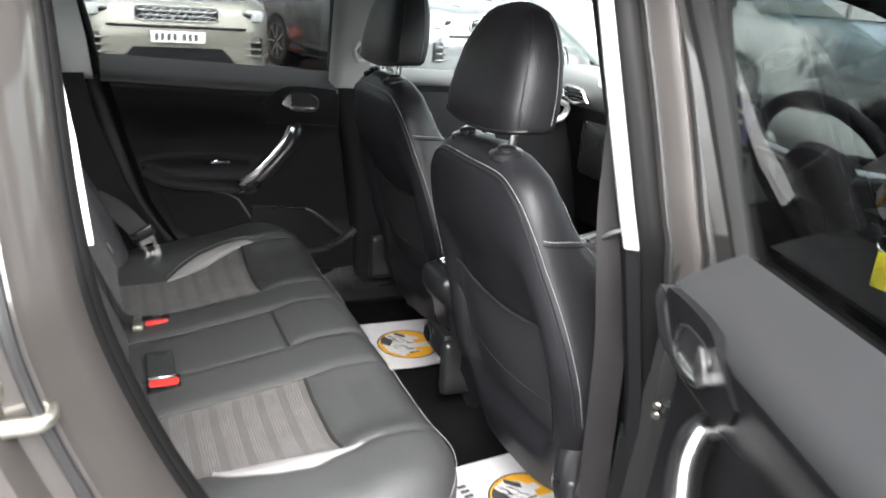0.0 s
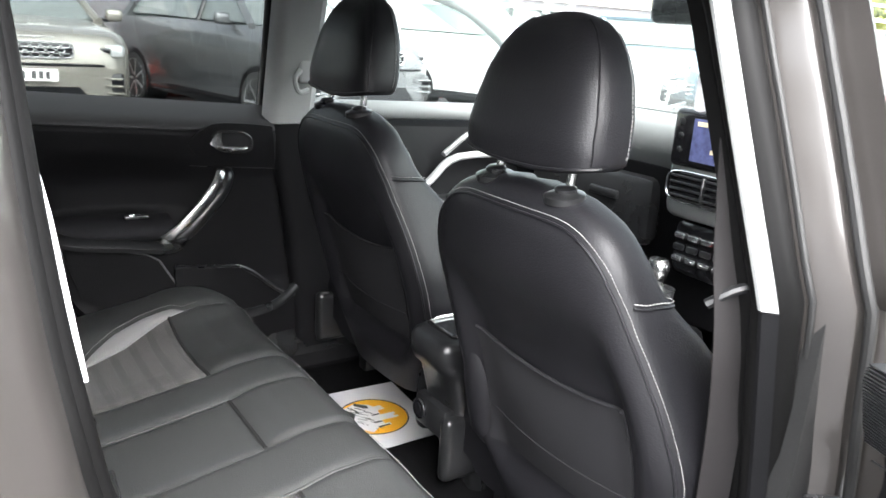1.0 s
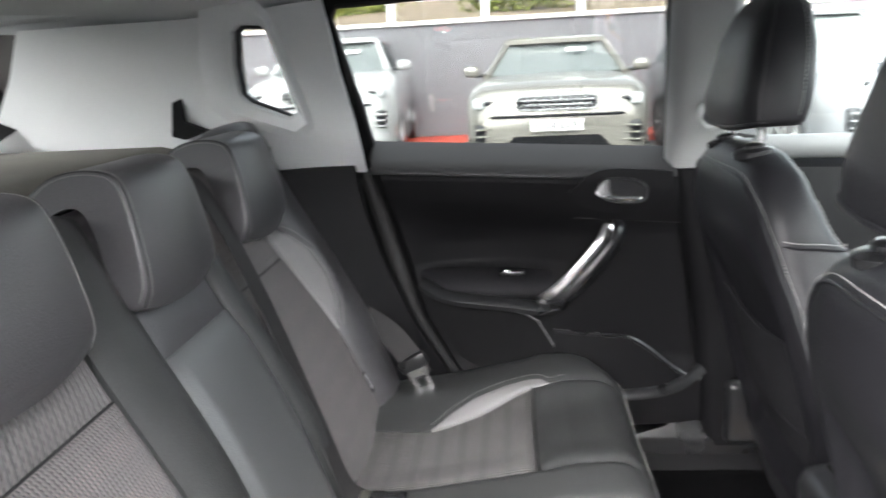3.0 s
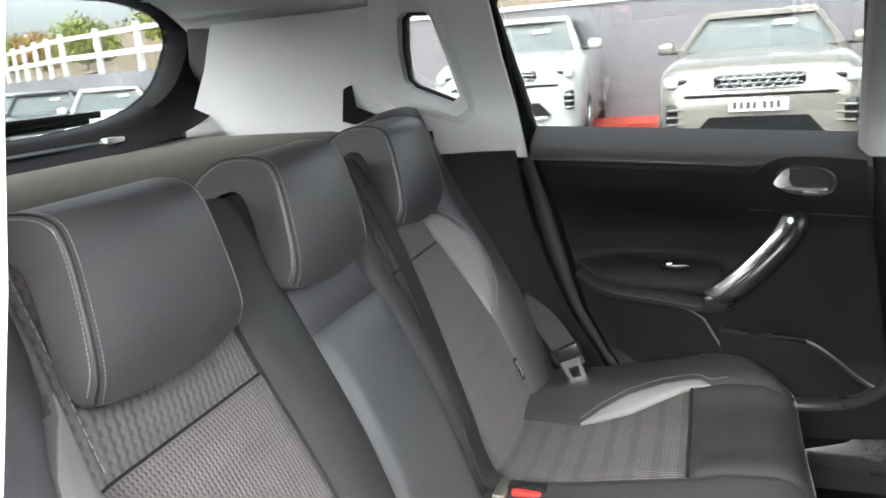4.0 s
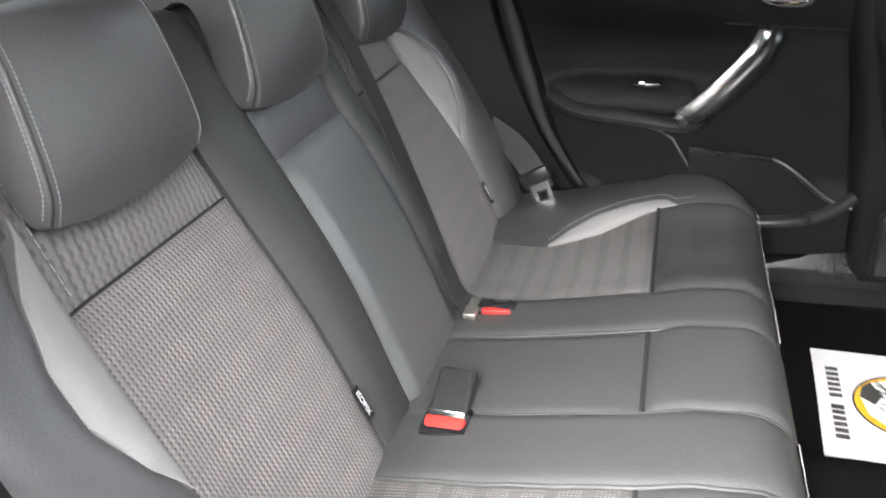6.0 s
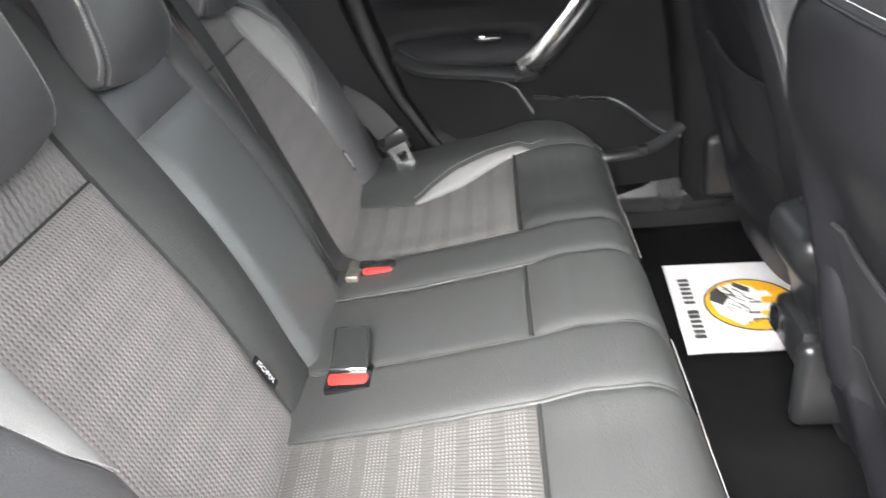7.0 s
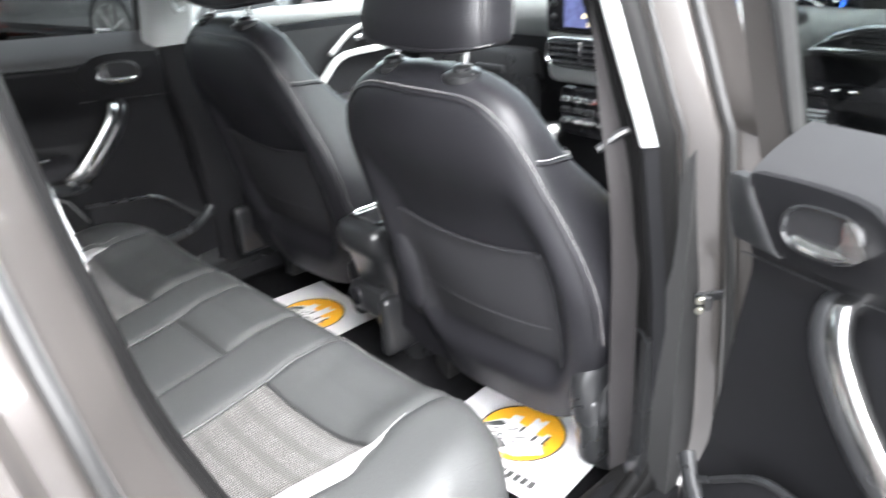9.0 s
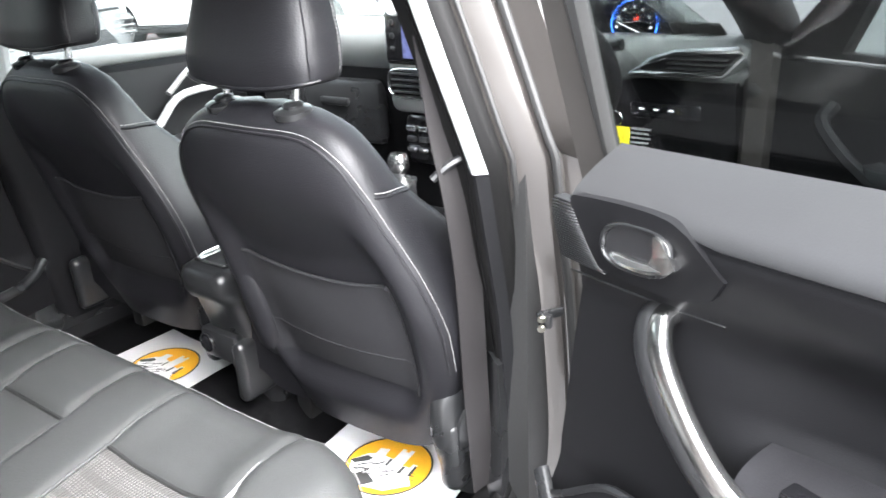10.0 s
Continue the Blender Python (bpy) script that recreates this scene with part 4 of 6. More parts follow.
    part("headliner_edge", sheet(lambda u, v: Vector((-1.02 + 1.30 * u, sg * (0.568 - 0.13 * v), 1.392 + 0.022 * smooth01(-0.62, -0.34, -1.02 + 1.30 * u) + 0.055 * math.sin(math.pi / 2 * v))), 20, 6, (0, 0, 0.012)), LINING, car, "pale grey cloth headliner edge")
    part("load_side", sheet(lambda u, v: Vector((-0.50 - 0.60 * u, sg * 0.60, 0.5 + 0.66 * v)), 4, 4, (0, sg * 0.03, 0)), PLASTIC, car)
    # sill
    part("sill_cover", loft([[Vector((x, sg * 0.58, 0.47)), Vector((x, sg * 0.60, 0.515)), Vector((x, sg * 0.625, 0.53)), Vector((x, sg * 0.70, 0.522)), Vector((x, sg * 0.72, 0.47))] for x in (-0.06, 0.1, 0.25, 0.4, 0.6, 0.9, 1.2)]), PLASTIC, car)
    foot = []
    for z, xa, xb, d in ((0.500, 0.10, 0.62, 0.0), (0.528, 0.13, 0.60, 0.0), (0.536, 0.17, 0.57, 0.004), (0.552, 0.235, 0.53, 0.010), (0.58, 0.285, 0.49, 0.016), (0.63, 0.315, 0.465, 0.020), (0.70, 0.325, 0.455, 0.022), (0.78, 0.328, 0.45, 0.024)):
        if sg < 0:
            xa = max(xa, 0.345)
        foot.append([Vector((xa, sg * 0.66, z)), Vector((xa + 0.004, sg * (0.628 + d), z)), Vector((xa + 0.03, sg * (0.598 + d), z)), Vector(((xa + xb) / 2, sg * (0.590 + d), z)), Vector((xb - 0.03, sg * (0.598 + d), z)), Vector((xb, sg * 0.66, z))])
    part("b_pillar_foot", loft(foot), PLASTIC_S, car, "flared satin black pillar foot")
    # front half of the side: screen pillar, front door opening
    line = [(1.36, -0.77, 1.04), (1.18, -0.775, 1.16), (1.05, -0.745, 1.25), (0.80, -0.66, 1.38), (0.55, -0.60, 1.445), (0.26, -0.57, 1.45)] if sg < 0 else [(1.30, 0.70, 1.10), (1.08, 0.66, 1.25), (0.80, 0.59, 1.40), (0.55, 0.57, 1.445), (0.26, 0.57, 1.45)]
    part("screen_pillar", tube(curve(line, 20), [0.075 - 0.025 * smooth01(4, 12, k) for k in range(20)] if sg < 0 else [0.05] * 20, 12, 0.7), PLASTIC if sg < 0 else TRIM, car)
    part("cant_rail", tube([(0.30, sg * 0.575, 1.44), (-0.1, sg * 0.57, 1.452), (-0.5, sg * 0.565, 1.45), (-1.0, sg * 0.54, 1.44)], 0.035, 10, 0.8), TRIM, car)
    part("rear_quarter", sheet(lambda u, v: Vector((-0.62 - 0.58 * u, sg * (0.80 - 0.06 * u), 0.3 + 0.82 * v)), 8, 12, (0, -sg * 0.02, 0)), PAINT, car)
    part("front_wing", sheet(lambda u, v: Vector((1.30 + 0.85 * u, sg * (0.80 - 0.10 * u * u), 0.35 + 0.66 * v - 0.10 * u * v)), 10, 8, (0, -sg * 0.02, 0)), PAINT, car)

RO = [(-1.08, -0.57), (0.66, -0.57), (0.66, 0.57), (-1.08, 0.57)]
roof_z = lambda a, b: 1.447 + 0.035 * math.cos(math.pi * b / 1.2) + 0.02 * math.cos(math.pi * (a + 0.2) / 1.8)
roof = part("ceiling", plate(RO, [], lambda a, b: (a, b, roof_z(a, b)), (0, 0, 0.02)), LINING)
tagged(roof, "pale grey cloth headliner under car roof", "ceiling", kind="structure")
part("roof_skin", plate([(a * 1.08, b * 1.05) for a, b in RO], [], lambda a, b: (a, b, roof_z(a, b) + 0.034), (0, 0, 0.01)), PAINT, car)
part("bonnet", sheet(lambda u, v: Vector((1.30 + 0.95 * u, -0.70 + 1.4 * v, 1.06 - 0.16 * u * u + 0.02 * math.sin(math.pi * v))), 10, 10, (0, 0, -0.02)), PAINT, car)
part("front_panel", sheet(lambda u, v: Vector((2.22, -0.70 + 1.4 * u, 0.3 + 0.6 * v)), 6, 6, (-0.03, 0, 0)), PAINT, car)
part("bulkhead", rbox((1.34, 0, 0.72), (0.06, 1.40, 0.60), 0.01), PLASTIC, car)
part("underbody", rbox((0.30, 0, 0.36), (3.0, 1.45, 0.10), 0.02), PLASTIC, car)

# rear end
def w_edge(t):
    """The rear window's outline."""
    z = 1.335 - 0.122 * math.copysign(abs(math.cos(t)) ** 0.65, math.cos(t))
    y = (0.55 + 0.35 * (z - 1.30)) * math.copysign(abs(math.sin(t)) ** 0.5, math.sin(t))
    return y, z


loop = [w_edge(2 * math.pi * k / 64) for k in range(64)]
tail_x = lambda z: -1.10 + 0.30 * max(0, z - 1.20)
fr = []
for a, dx in ((1.30, 0.10), (1.20, 0.06), (1.12, 0.035), (1.03, 0.02), (1.0, -0.01), (1.0, -0.04)):
    fr.append([Vector((tail_x(z) + dx, y * (1 + (a - 1) * 0.6), 1.335 + (z - 1.335) * (1 + (a - 1) * 1.2))) for y, z in loop])
tail = thing("tailgate", "black trimmed tailgate with curved rear window and wiper", "car door")
part("window_surround", loft(fr, cap=False), PLASTIC, tail)
rg = part("rear_glass", plate(loop, [], lambda a, b: (tail_x(b) - 0.03, a, b), (-0.004, 0, 0)), GLASS_R, tail)
rg.visible_shadow = False
part("lower_panel", rbox((-1.13, 0, 0.82), (0.06, 1.26, 0.72), 0.03), PLASTIC, tail)
part("inner_ledge", rbox((-1.075, 0, 1.178), (0.07, 1.10, 0.035), 0.012), PLASTIC_S, tail)
part("latch_cover", rbox((-1.045, 0.33, 1.19), (0.022, 0.05, 0.02), 0.005), CHROME, tail)
part("wiper_arm", tube(curve([(-1.15, -0.05, 1.20), (-1.165, 0.10, 1.222), (-1.165, 0.40, 1.228)], 12), 0.008, 8), PLASTIC_S, tail)
part("wiper_blade", rbox((-1.168, 0.25, 1.238), (0.012, 0.38, 0.014), 0.003), RUBBER, tail)
part("outer_skin", sheet(lambda u, v: Vector((-1.20, -0.70 + 1.4 * u, 0.35 + 0.80 * v)), 6, 6, (-0.02, 0, 0)), PAINT, tail)

part("shelf_ledge", rbox((-1.035, 0, 1.158), (0.05, 1.08, 0.02), 0.008), PLASTIC, tail)
shelf = thing("parcel_shelf", "dark felt parcel shelf behind rear bench", "shelf")
part("edge_trim", tube([(-0.586, -0.55, 1.136), (-0.586, 0, 1.138), (-0.586, 0.55, 1.136)], 0.012, 8), PLASTIC, shelf)
part("board", sheet(lambda u, v: Vector((-0.585 - 0.46 * u, -0.56 + 1.12 * v, 1.140 + 0.032 * smooth01(0, 0.25, u))), 12, 12, (0, 0, -0.02)), SHELF, shelf)

# windscreen
ws = thing("windscreen", "clear curved car windscreen with black lower band", "window")
sc = part("screen_glass", sheet(lambda u, v: Vector((1.34 - 0.74 * v - 0.10 * (2 * u - 1) ** 2, (2 * u - 1) * (0.68 - 0.12 * v), 1.115 + 0.33 * v)), 12, 10, (0.003, 0, 0.004)), GLASS, ws)
sc.visible_shadow = False
part("lower_band", sheet(lambda u, v: Vector((1.348 - 0.06 * v - 0.10 * (2 * u - 1) ** 2, (2 * u - 1) * 0.68, 1.120 + 0.027 * v)), 12, 2, (0.003, 0, 0.004)), RUBBER, ws)

# ---- rear doors ----
HINGE = Vector((0.39, 0.712, 0.0))
D_REAR = ((1.16, -0.306), (1.11, -0.310), (1.017, -0.284), (0.924, -0.262), (0.787, -0.220), (0.70, -0.172), (0.64, -0.12), (0.60, -0.07), (0.57, -0.02), (0.555, 0.02))
D_FRONT = ((1.16, 0.268), (1.121, 0.272), (1.086, 0.292), (0.988, 0.306), (0.90, 0.320), (0.747, 0.340), (0.66, 0.345), (0.62, 0.340), (0.585, 0.315), (0.565, 0.28), (0.555, 0.24))


def rear_door(sg, turn):
    """The rear side door; sg -1 mirrors it to the car's right; turn opens it round its hinge."""
    lab = "open rear car door with black trim and chrome grab handle" if turn else "closed rear car door with black trim panel and chrome grab handle"
    door = thing("rear_car_door", lab, "car door")
    hx, hy = HINGE.x, sg * HINGE.y

    def P(x, y, z):
        return Vector((x - hx, sg * y - hy, z))

    def mk(bm):
        """Takes a mesh made in the left door's car coordinates into the door's own."""
        for v in bm.verts:
            v.co = P(v.co.x, v.co.y, v.co.z)
        return bm

    def mk_lever(bm):
        """The release handle's group, set a little higher and further back."""
        for v in bm.verts:
            v.co += Vector((-0.010, -0.003, 0.012))
        return mk(bm)

    def mk_blade(bm):
        for v in bm.verts:
            v.co.x, v.co.z = 0.187 + 0.86 * (v.co.x - 0.187), 1.041 + 0.86 * (v.co.z - 1.041)
        return mk_lever(bm)

    belt_z = lambda x: 1.138 - 0.057 * x

    def face(x, z):
        """The panel's face: how far out it lies."""
        y = 0.612
        top = belt_z(x)
        y += 0.065 * max(0.0, (z - top + 0.062) / 0.062) ** 2.2
        y -= 0.015 * math.exp(-((z - top + 0.052) / 0.045) ** 2)
        y -= 0.016 * smooth01(0.955, 1.025, z - 0.03 * smooth01(0.1, -0.2, x))
        y += 0.0016 * math.exp(-((z - 1.074 + 0.058 * (x - 0.09)) / 0.0035) ** 2) * smooth01(0.20, 0.10, x)
        y += 0.045 * smooth01(0.16, -0.06, x) * smooth01(0.85, 0.91, z) * (1 - smooth01(0.94, 1.05, z)) * smooth01(-0.31, -0.14, x)
        y -= 0.020 * smooth01(0.72, 0.64, z)
        return y

    def panel(u, v):
        z = 0.555 + (belt_z(0) - 0.555) * v
        x0, x1 = lerp_at(D_REAR, z), lerp_at(D_FRONT, z)
        x = x0 + (x1 - x0) * u
        z2 = z + (belt_z(x) - belt_z(0)) * v
        e = min(u, 1 - u)
        return Vector((x, face(x, z2) + 0.03 * (1 - smooth01(0, 0.03, e)) + 0.03 * (1 - smooth01(0, 0.05, v)), z2))

    part("trim_panel", mk(sheet(panel, 60, 190)), PLASTIC, door)
    # smooth capping along the window ledge
    ROLL = ((-0.31, 1.100), (0.085, 1.077), (0.115, 1.080), (0.150, 1.086), (0.27, 1.074), (0.30, 1.068))

    def capping(u, v):
        x = -0.30 + 0.578 * u
        z0 = lerp_at(ROLL, x)
        z = z0 + (belt_z(x) - z0) * v
        return Vector((x, face(x, z) - 0.003 * smooth01(0, 0.06, v) + 0.004 * (1 - smooth01(0, 0.03, v)), z + 0.002 * v))

    part("belt_capping", mk(sheet(capping, 60, 40)), CAPPING, door, "satin window ledge roll, window light in its grey")
    # thin bright crease under the handle
    part("panel_seam", mk(tube([(x, face(x, 0.998 - 0.075 * (x - 0.09)) - 0.0006, 0.998 - 0.075 * (x - 0.09)) for x in (0.09, 0.15, 0.2, 0.25, 0.30)], 0.0012, 6)), PLASTIC_S, door)
    # handle bezel
    bez = [(0.088, 1.040), (0.125, 1.072), (0.165, 1.082), (0.258, 1.076), (0.279, 1.066), (0.255, 1.010), (0.238, 0.996), (0.160, 0.998), (0.110, 1.012)]
    rnd_l = lambda pts, n=36: [(q.x, q.y) for q in curve([(*p, 0) for p in pts] + [(*pts[0], 0)], n)[:-1]]
    bez = rnd_l(bez, 54)
    oval = lambda rx, rz, n=40: [(0.187 + 0.86 * rx * math.copysign(abs(math.cos(t)) ** 0.75, math.cos(t)), 1.041 + 0.86 * rz * math.copysign(abs(math.sin(t)) ** 0.75, math.sin(t)) - 0.10 * rx * math.cos(t)) for t in (2 * math.pi * i / n for i in range(n))]
    part("handle_bezel", mk_lever(plate(bez, [oval(0.050, 0.025)], lambda a, b: (a, 0.75 * face(a, b) + 0.25 * face(0.187, 1.041) - 0.005, b), (0, 0.011, 0))), PLASTIC, door)

    def cup(rx, rz, d):
        return [Vector((a, face(0.187, 1.041) - 0.007 + d, b)) for a, b in oval(rx, rz)]

    part("handle_cup", mk_lever(loft([cup(0.052, 0.027, 0.0), cup(0.049, 0.023, 0.006), cup(0.041, 0.017, 0.018), cup(0.03, 0.010, 0.022), cup(0.004, 0.002, 0.022)])), BUCKLE, door)
    part("handle_ring", mk_lever(tube(cup(0.052, 0.027, -0.001), 0.0026, 8, close=True)), PLASTIC_S, door)
    blade = rnd_l([(0.127, 1.038), (0.134, 1.050), (0.148, 1.066), (0.157, 1.066), (0.156, 1.046), (0.162, 1.034), (0.150, 1.028), (0.136, 1.030)], 40)
    part("release_lever", mk_blade(plate(blade, [], lambda a, b: (a, face(0.187, 1.041) - 0.011 - 0.003 * math.cos((a - 0.146) * 60), b), (0, 0.010, 0))), CHROME, door, "satin chrome release lever")
    part("lever_bar", mk_blade(tube(curve([(0.140, face(0.187, 1.041) - 0.008, 1.033), (0.170, face(0.187, 1.041) - 0.009, 1.026), (0.215, face(0.187, 1.041) - 0.006, 1.023), (0.229, face(0.187, 1.041), 1.026)], 14), [0.006 + 0.002 * math.sin(k / 4) for k in range(14)], 8, 0.8)), CHROME, door, "satin chrome release lever")
    if turn:
        for k in range(25):
            z = 1.076 - 0.0030 * k
            x0 = lerp_at(((1.0, 0.228), (1.012, 0.240), (1.078, 0.268)), z)
            part("speaker_rib", mk(rbox(((0.299 + x0) / 2, face(0.27, z) + 0.001, z), (0.299 - x0, 0.016, 0.0018), 0.0006, 1)), PLASTIC_S, door)
    # grab handle: a chrome-faced bow
    grab = curve([(0.156, face(0.15, 0.985) - 0.001, 0.986), (0.154, 0.588, 0.980), (0.138, 0.574, 0.952), (0.100, 0.566, 0.908), (0.060, 0.566, 0.868), (0.030, 0.575, 0.845), (0.022, 0.600, 0.836)], 28)
    rr = []
    for k, q in enumerate(grab):
        a, b = grab[max(0, k - 1)], grab[min(27, k + 1)]
        d = (b - a).normalized()
        w = Vector((0, -1, 0))
        w = (w - d * w.dot(d)).normalized()
        s = d.cross(w)
        rr.append([q + Vector((-0.004, 0, 0.003)) + s * 0.0125 * math.copysign(abs(math.sin(t)) ** 0.6, math.sin(t)) + w * 0.009 * math.copysign(abs(math.cos(t)) ** 0.6, math.cos(t)) for t in (2 * math.pi * i / 14 for i in range(14))])
    part("grab_handle", mk(loft(rr)), CHROME, door, "satin chrome bow handle")
    part("grab_handle_back", mk(tube([q + Vector((0.013, 0.008, -0.008)) for q in grab[1:]], 0.0175, 12)), PLASTIC_S, door)
    # armrest with switch
    def arm(u, v):
        x = -0.225 + 0.27 * u
        th = math.pi * v
        bulge = 0.055 * math.sin(math.pi * min(1, u * 1.6 + 0.03) * 0.5) ** 0.6
        return Vector((x, 0.650 - 0.075 * math.sin(th) ** 0.7 * min(1, 0.15 + bulge / 0.055), 0.893 - 0.03 * math.cos(th) * -1 - 0.028 - 0.10 * (x + 0.2) * 0.25))

    part("armrest", mk(sheet(arm, 24, 16)), CLOTH, door, "cloth covered armrest")
    part("armrest_lip", mk(tube(curve([(-0.215, 0.60, 0.875), (-0.16, 0.575, 0.852), (-0.05, 0.568, 0.838), (0.03, 0.572, 0.826), (0.06, 0.588, 0.835)], 20), 0.016, 8, 0.7)), PLASTIC_S, door)
    part("window_switch", mk(rbox((-0.035, 0.570, 0.900), (0.05, 0.022, 0.010), 0.003)), GLOSS, door)
    part("window_switch_key", mk(rbox((-0.045, 0.562, 0.906), (0.012, 0.010, 0.006), 0.002)), CHROME, door)
    # speaker grille
    gr = [(-0.175, 0.842), (-0.10, 0.830), (-0.01, 0.806), (0.015, 0.79), (0.065, 0.705), (0.06, 0.69), (-0.09, 0.685), (-0.145, 0.72), (-0.17, 0.80)]
    part("speaker_grille", mk(plate(gr, [], lambda a, b: (a, face(a, b) - 0.014, b), (0, 0.014, 0))), MESH, door, "fine black mesh speaker grille")
    part("grille_edge", mk(tube([(a, face(a, b) - 0.014, b) for a, b in gr[:5]], 0.0022, 6)), mat("pale edge bead", (0.13, 0.13, 0.13), 0.4, var=0.1, bump=0), door)
    # door pocket
    def pocket(u, v):
        x = 0.045 + 0.285 * u
        top = 0.775 - 0.02 * u - 0.085 * smooth01(0.45, 1.0, u)
        z = 0.585 + (top - 0.585) * v
        return Vector((x, 0.590 - 0.035 * math.sin(math.pi * (0.15 + 0.7 * u)) * (1 - 0.5 * v), z))

    part("door_pocket", mk(sheet(pocket, 20, 10, (0, 0.006, 0))), PLASTIC, door)
    part("pocket_rim", mk(tube([pocket(k / 20, 1) for k in range(21)], 0.005, 6)), PLASTIC_S, door)
    part("pocket_ledge", mk(tube(curve([(0.09, 0.575, 0.655), (0.17, 0.553, 0.650), (0.27, 0.560, 0.660), (0.335, 0.588, 0.69)], 16), 0.012, 8, 0.6)), PLASTIC_S, door)
    # outer shell
    outline = [(lerp_at(D_REAR, z) - 0.010, z) for z in (1.095, 1.07, 1.02, 0.93, 0.85, 0.79, 0.72, 0.66, 0.60, 0.56)] + [(0.02, 0.535), (0.24, 0.53)] + [(lerp_at(D_FRONT, z) + 0.012, z) for z in (0.57, 0.62, 0.70, 0.78, 0.86, 0.94, 1.02, 1.05, 1.075)]
    shell = []
    for grow, y in ((-0.004, 0.690), (0.0, 0.695), (0.0, 0.735), (0.018, 0.742), (0.02, 0.775), (0.012, 0.795)):
        shell.append([Vector((0.03 + (a - 0.03) * (1 + grow / 0.3), y - (0.012 if b > 1.08 else 0), (-0.055 if y > 0.70 and b > 1.04 else 0) + 0.85 + (b - 0.85) * (1 + grow / 0.3 * (b < 1)))) for a, b in outline])
    part("door_shell", mk(loft(shell)), PAINT, door, "grey-brown painted door shell")
    # window frame and glass
    win = [(-0.300, 1.128), (-0.318, 1.22), (-0.338, 1.32), (-0.350, 1.385), (-0.335, 1.412), (-0.18, 1.418), (0.10, 1.418), (0.235, 1.412), (0.252, 1.395), (0.262, 1.30), (0.272, 1.098)]
    if turn:
        win = [(a + 0.036 * (a > 0.2), b) for a, b in win]
    wy = lambda z: 0.672 - 0.45 * max(0, z - 1.13)
    inner = win
    outer_f = [(a * 1.10 + (0.0 if a < 0 else 0.012), 1.12 + (b - 1.12) * 1.11 - (0.03 if b < 1.16 else 0)) for a, b in win]
    part("window_frame", mk(plate(outer_f, [inner], lambda a, b: (a, wy(b) - 0.008, b), (0, 0.022, 0))), PAINT if turn else PLASTIC, door, "window frame")
    part("window_seal", mk(tube([(a, wy(b) + 0.0, b) for a, b in win], 0.013 if turn else 0.008, 8, close=True)), RUBBER, door)
    gl = part("window_pane", mk(plate(win, [], lambda a, b: (a, wy(b) + 0.006, b), (0, 0.004, 0))), GLASS_T, door)
    gl.visible_shadow = False
    if not turn:
        # Thick strip added on the door edge to block daylight in the gap.
        part("edge_seal", mk(tube(curve([(lerp_at(D_REAR, z) - 0.016, 0.668, z) for z in (1.10, 1.06, 1.02, 0.95, 0.88, 0.80, 0.72, 0.66)], 24), 0.022, 10)), RUBBER, door, "black rubber edge seal, added to block daylight")
    door.matrix_basis = pose(hx + (0.017 if turn else 0), hy - (0.052 if turn else 0), 0.006 if turn else 0, 0, 0, turn)
    return door


# Door plastic toned lighter here, as window light falls on the ledge.
CAPPING = mat("satin capping lifted for window light", (0.0190, 0.0193, 0.0202), 0.45, var=0.08, grain=500, bump=0.06, spec=0.38)
MESH = mat("black speaker mesh", (0.0065, 0.0065, 0.007), 0.6, var=0.5, grain=500, bump=0.9, spec=0.12)
rear_door(1, 0)
rear_door(-1, 67.3)

part("jamb_plug", disc((1.119, -0.776, 1.035), 0.013, (-1, 0, 0), 0.004, 20), RUBBER, car, "round black rubber plug")
part("screen_pillar_jamb", loft([[Vector((1.13, -0.755, z)), Vector((1.12, -0.765, z)), Vector((1.12, -0.805, z)), Vector((1.14, -0.815, z)), Vector((1.22, -0.80, z)), Vector((1.22, -0.755, z))] for z in (0.45, 0.8, 1.1, 1.22)]), PAINT, car, "painted door opening")
# driver's door, open
fdoor = thing("front_car_door", "open front car door with dark trim panel", "car door")
fl = [(0.02, 0.50), (-0.88, 0.50), (-0.93, 0.60), (-0.93, 1.05), (-0.90, 1.12), (-0.10, 1.09), (0.02, 1.05)]
part("trim_panel", plate(fl, [], lambda a, b: (a, 0.14 - 0.03 * smooth01(0.9, 1.0, b), b), (0, -0.03, 0)), PLASTIC, fdoor)
part("door_shell", plate(fl, [], lambda a, b: (a, 0.0, b), (0, 0.10, 0)), PAINT, fdoor)
ff = [(0.0, 1.05), (-0.10, 1.10), (-0.92, 1.12), (-0.90, 1.40), (-0.62, 1.42), (-0.35, 1.34)]
part("window_frame", plate(ff, [[(-0.22, 1.115), (-0.89, 1.135), (-0.87, 1.38), (-0.62, 1.395), (-0.37, 1.32)]], lambda a, b: (a, 0.10 + 0.35 * (b - 1.08), b), (0, -0.03, 0)), PLASTIC, fdoor)
fg = part("window_pane", plate([(-0.22, 1.115), (-0.89, 1.135), (-0.87, 1.38), (-0.62, 1.395), (-0.37, 1.32)], [], lambda a, b: (a, 0.085 + 0.35 * (b - 1.08), b), (0, -0.003, 0)), GLASS, fdoor)
fg.visible_shadow = False
part("door_bin", rbox((-0.45, 0.17, 0.66), (0.62, 0.07, 0.16), 0.02), PLASTIC, fdoor)
part("armrest", rbox((-0.55, 0.17, 0.93), (0.40, 0.07, 0.06), 0.02), PLASTIC_S, fdoor)
part("grab_handle", tube(curve([(-0.25, 0.15, 1.03), (-0.27, 0.19, 1.0), (-0.38, 0.195, 0.93), (-0.48, 0.18, 0.90)], 12), 0.014, 8), PLASTIC, fdoor)
fdoor.matrix_basis = pose(1.30, -0.80, 0, 0, 0, 58)
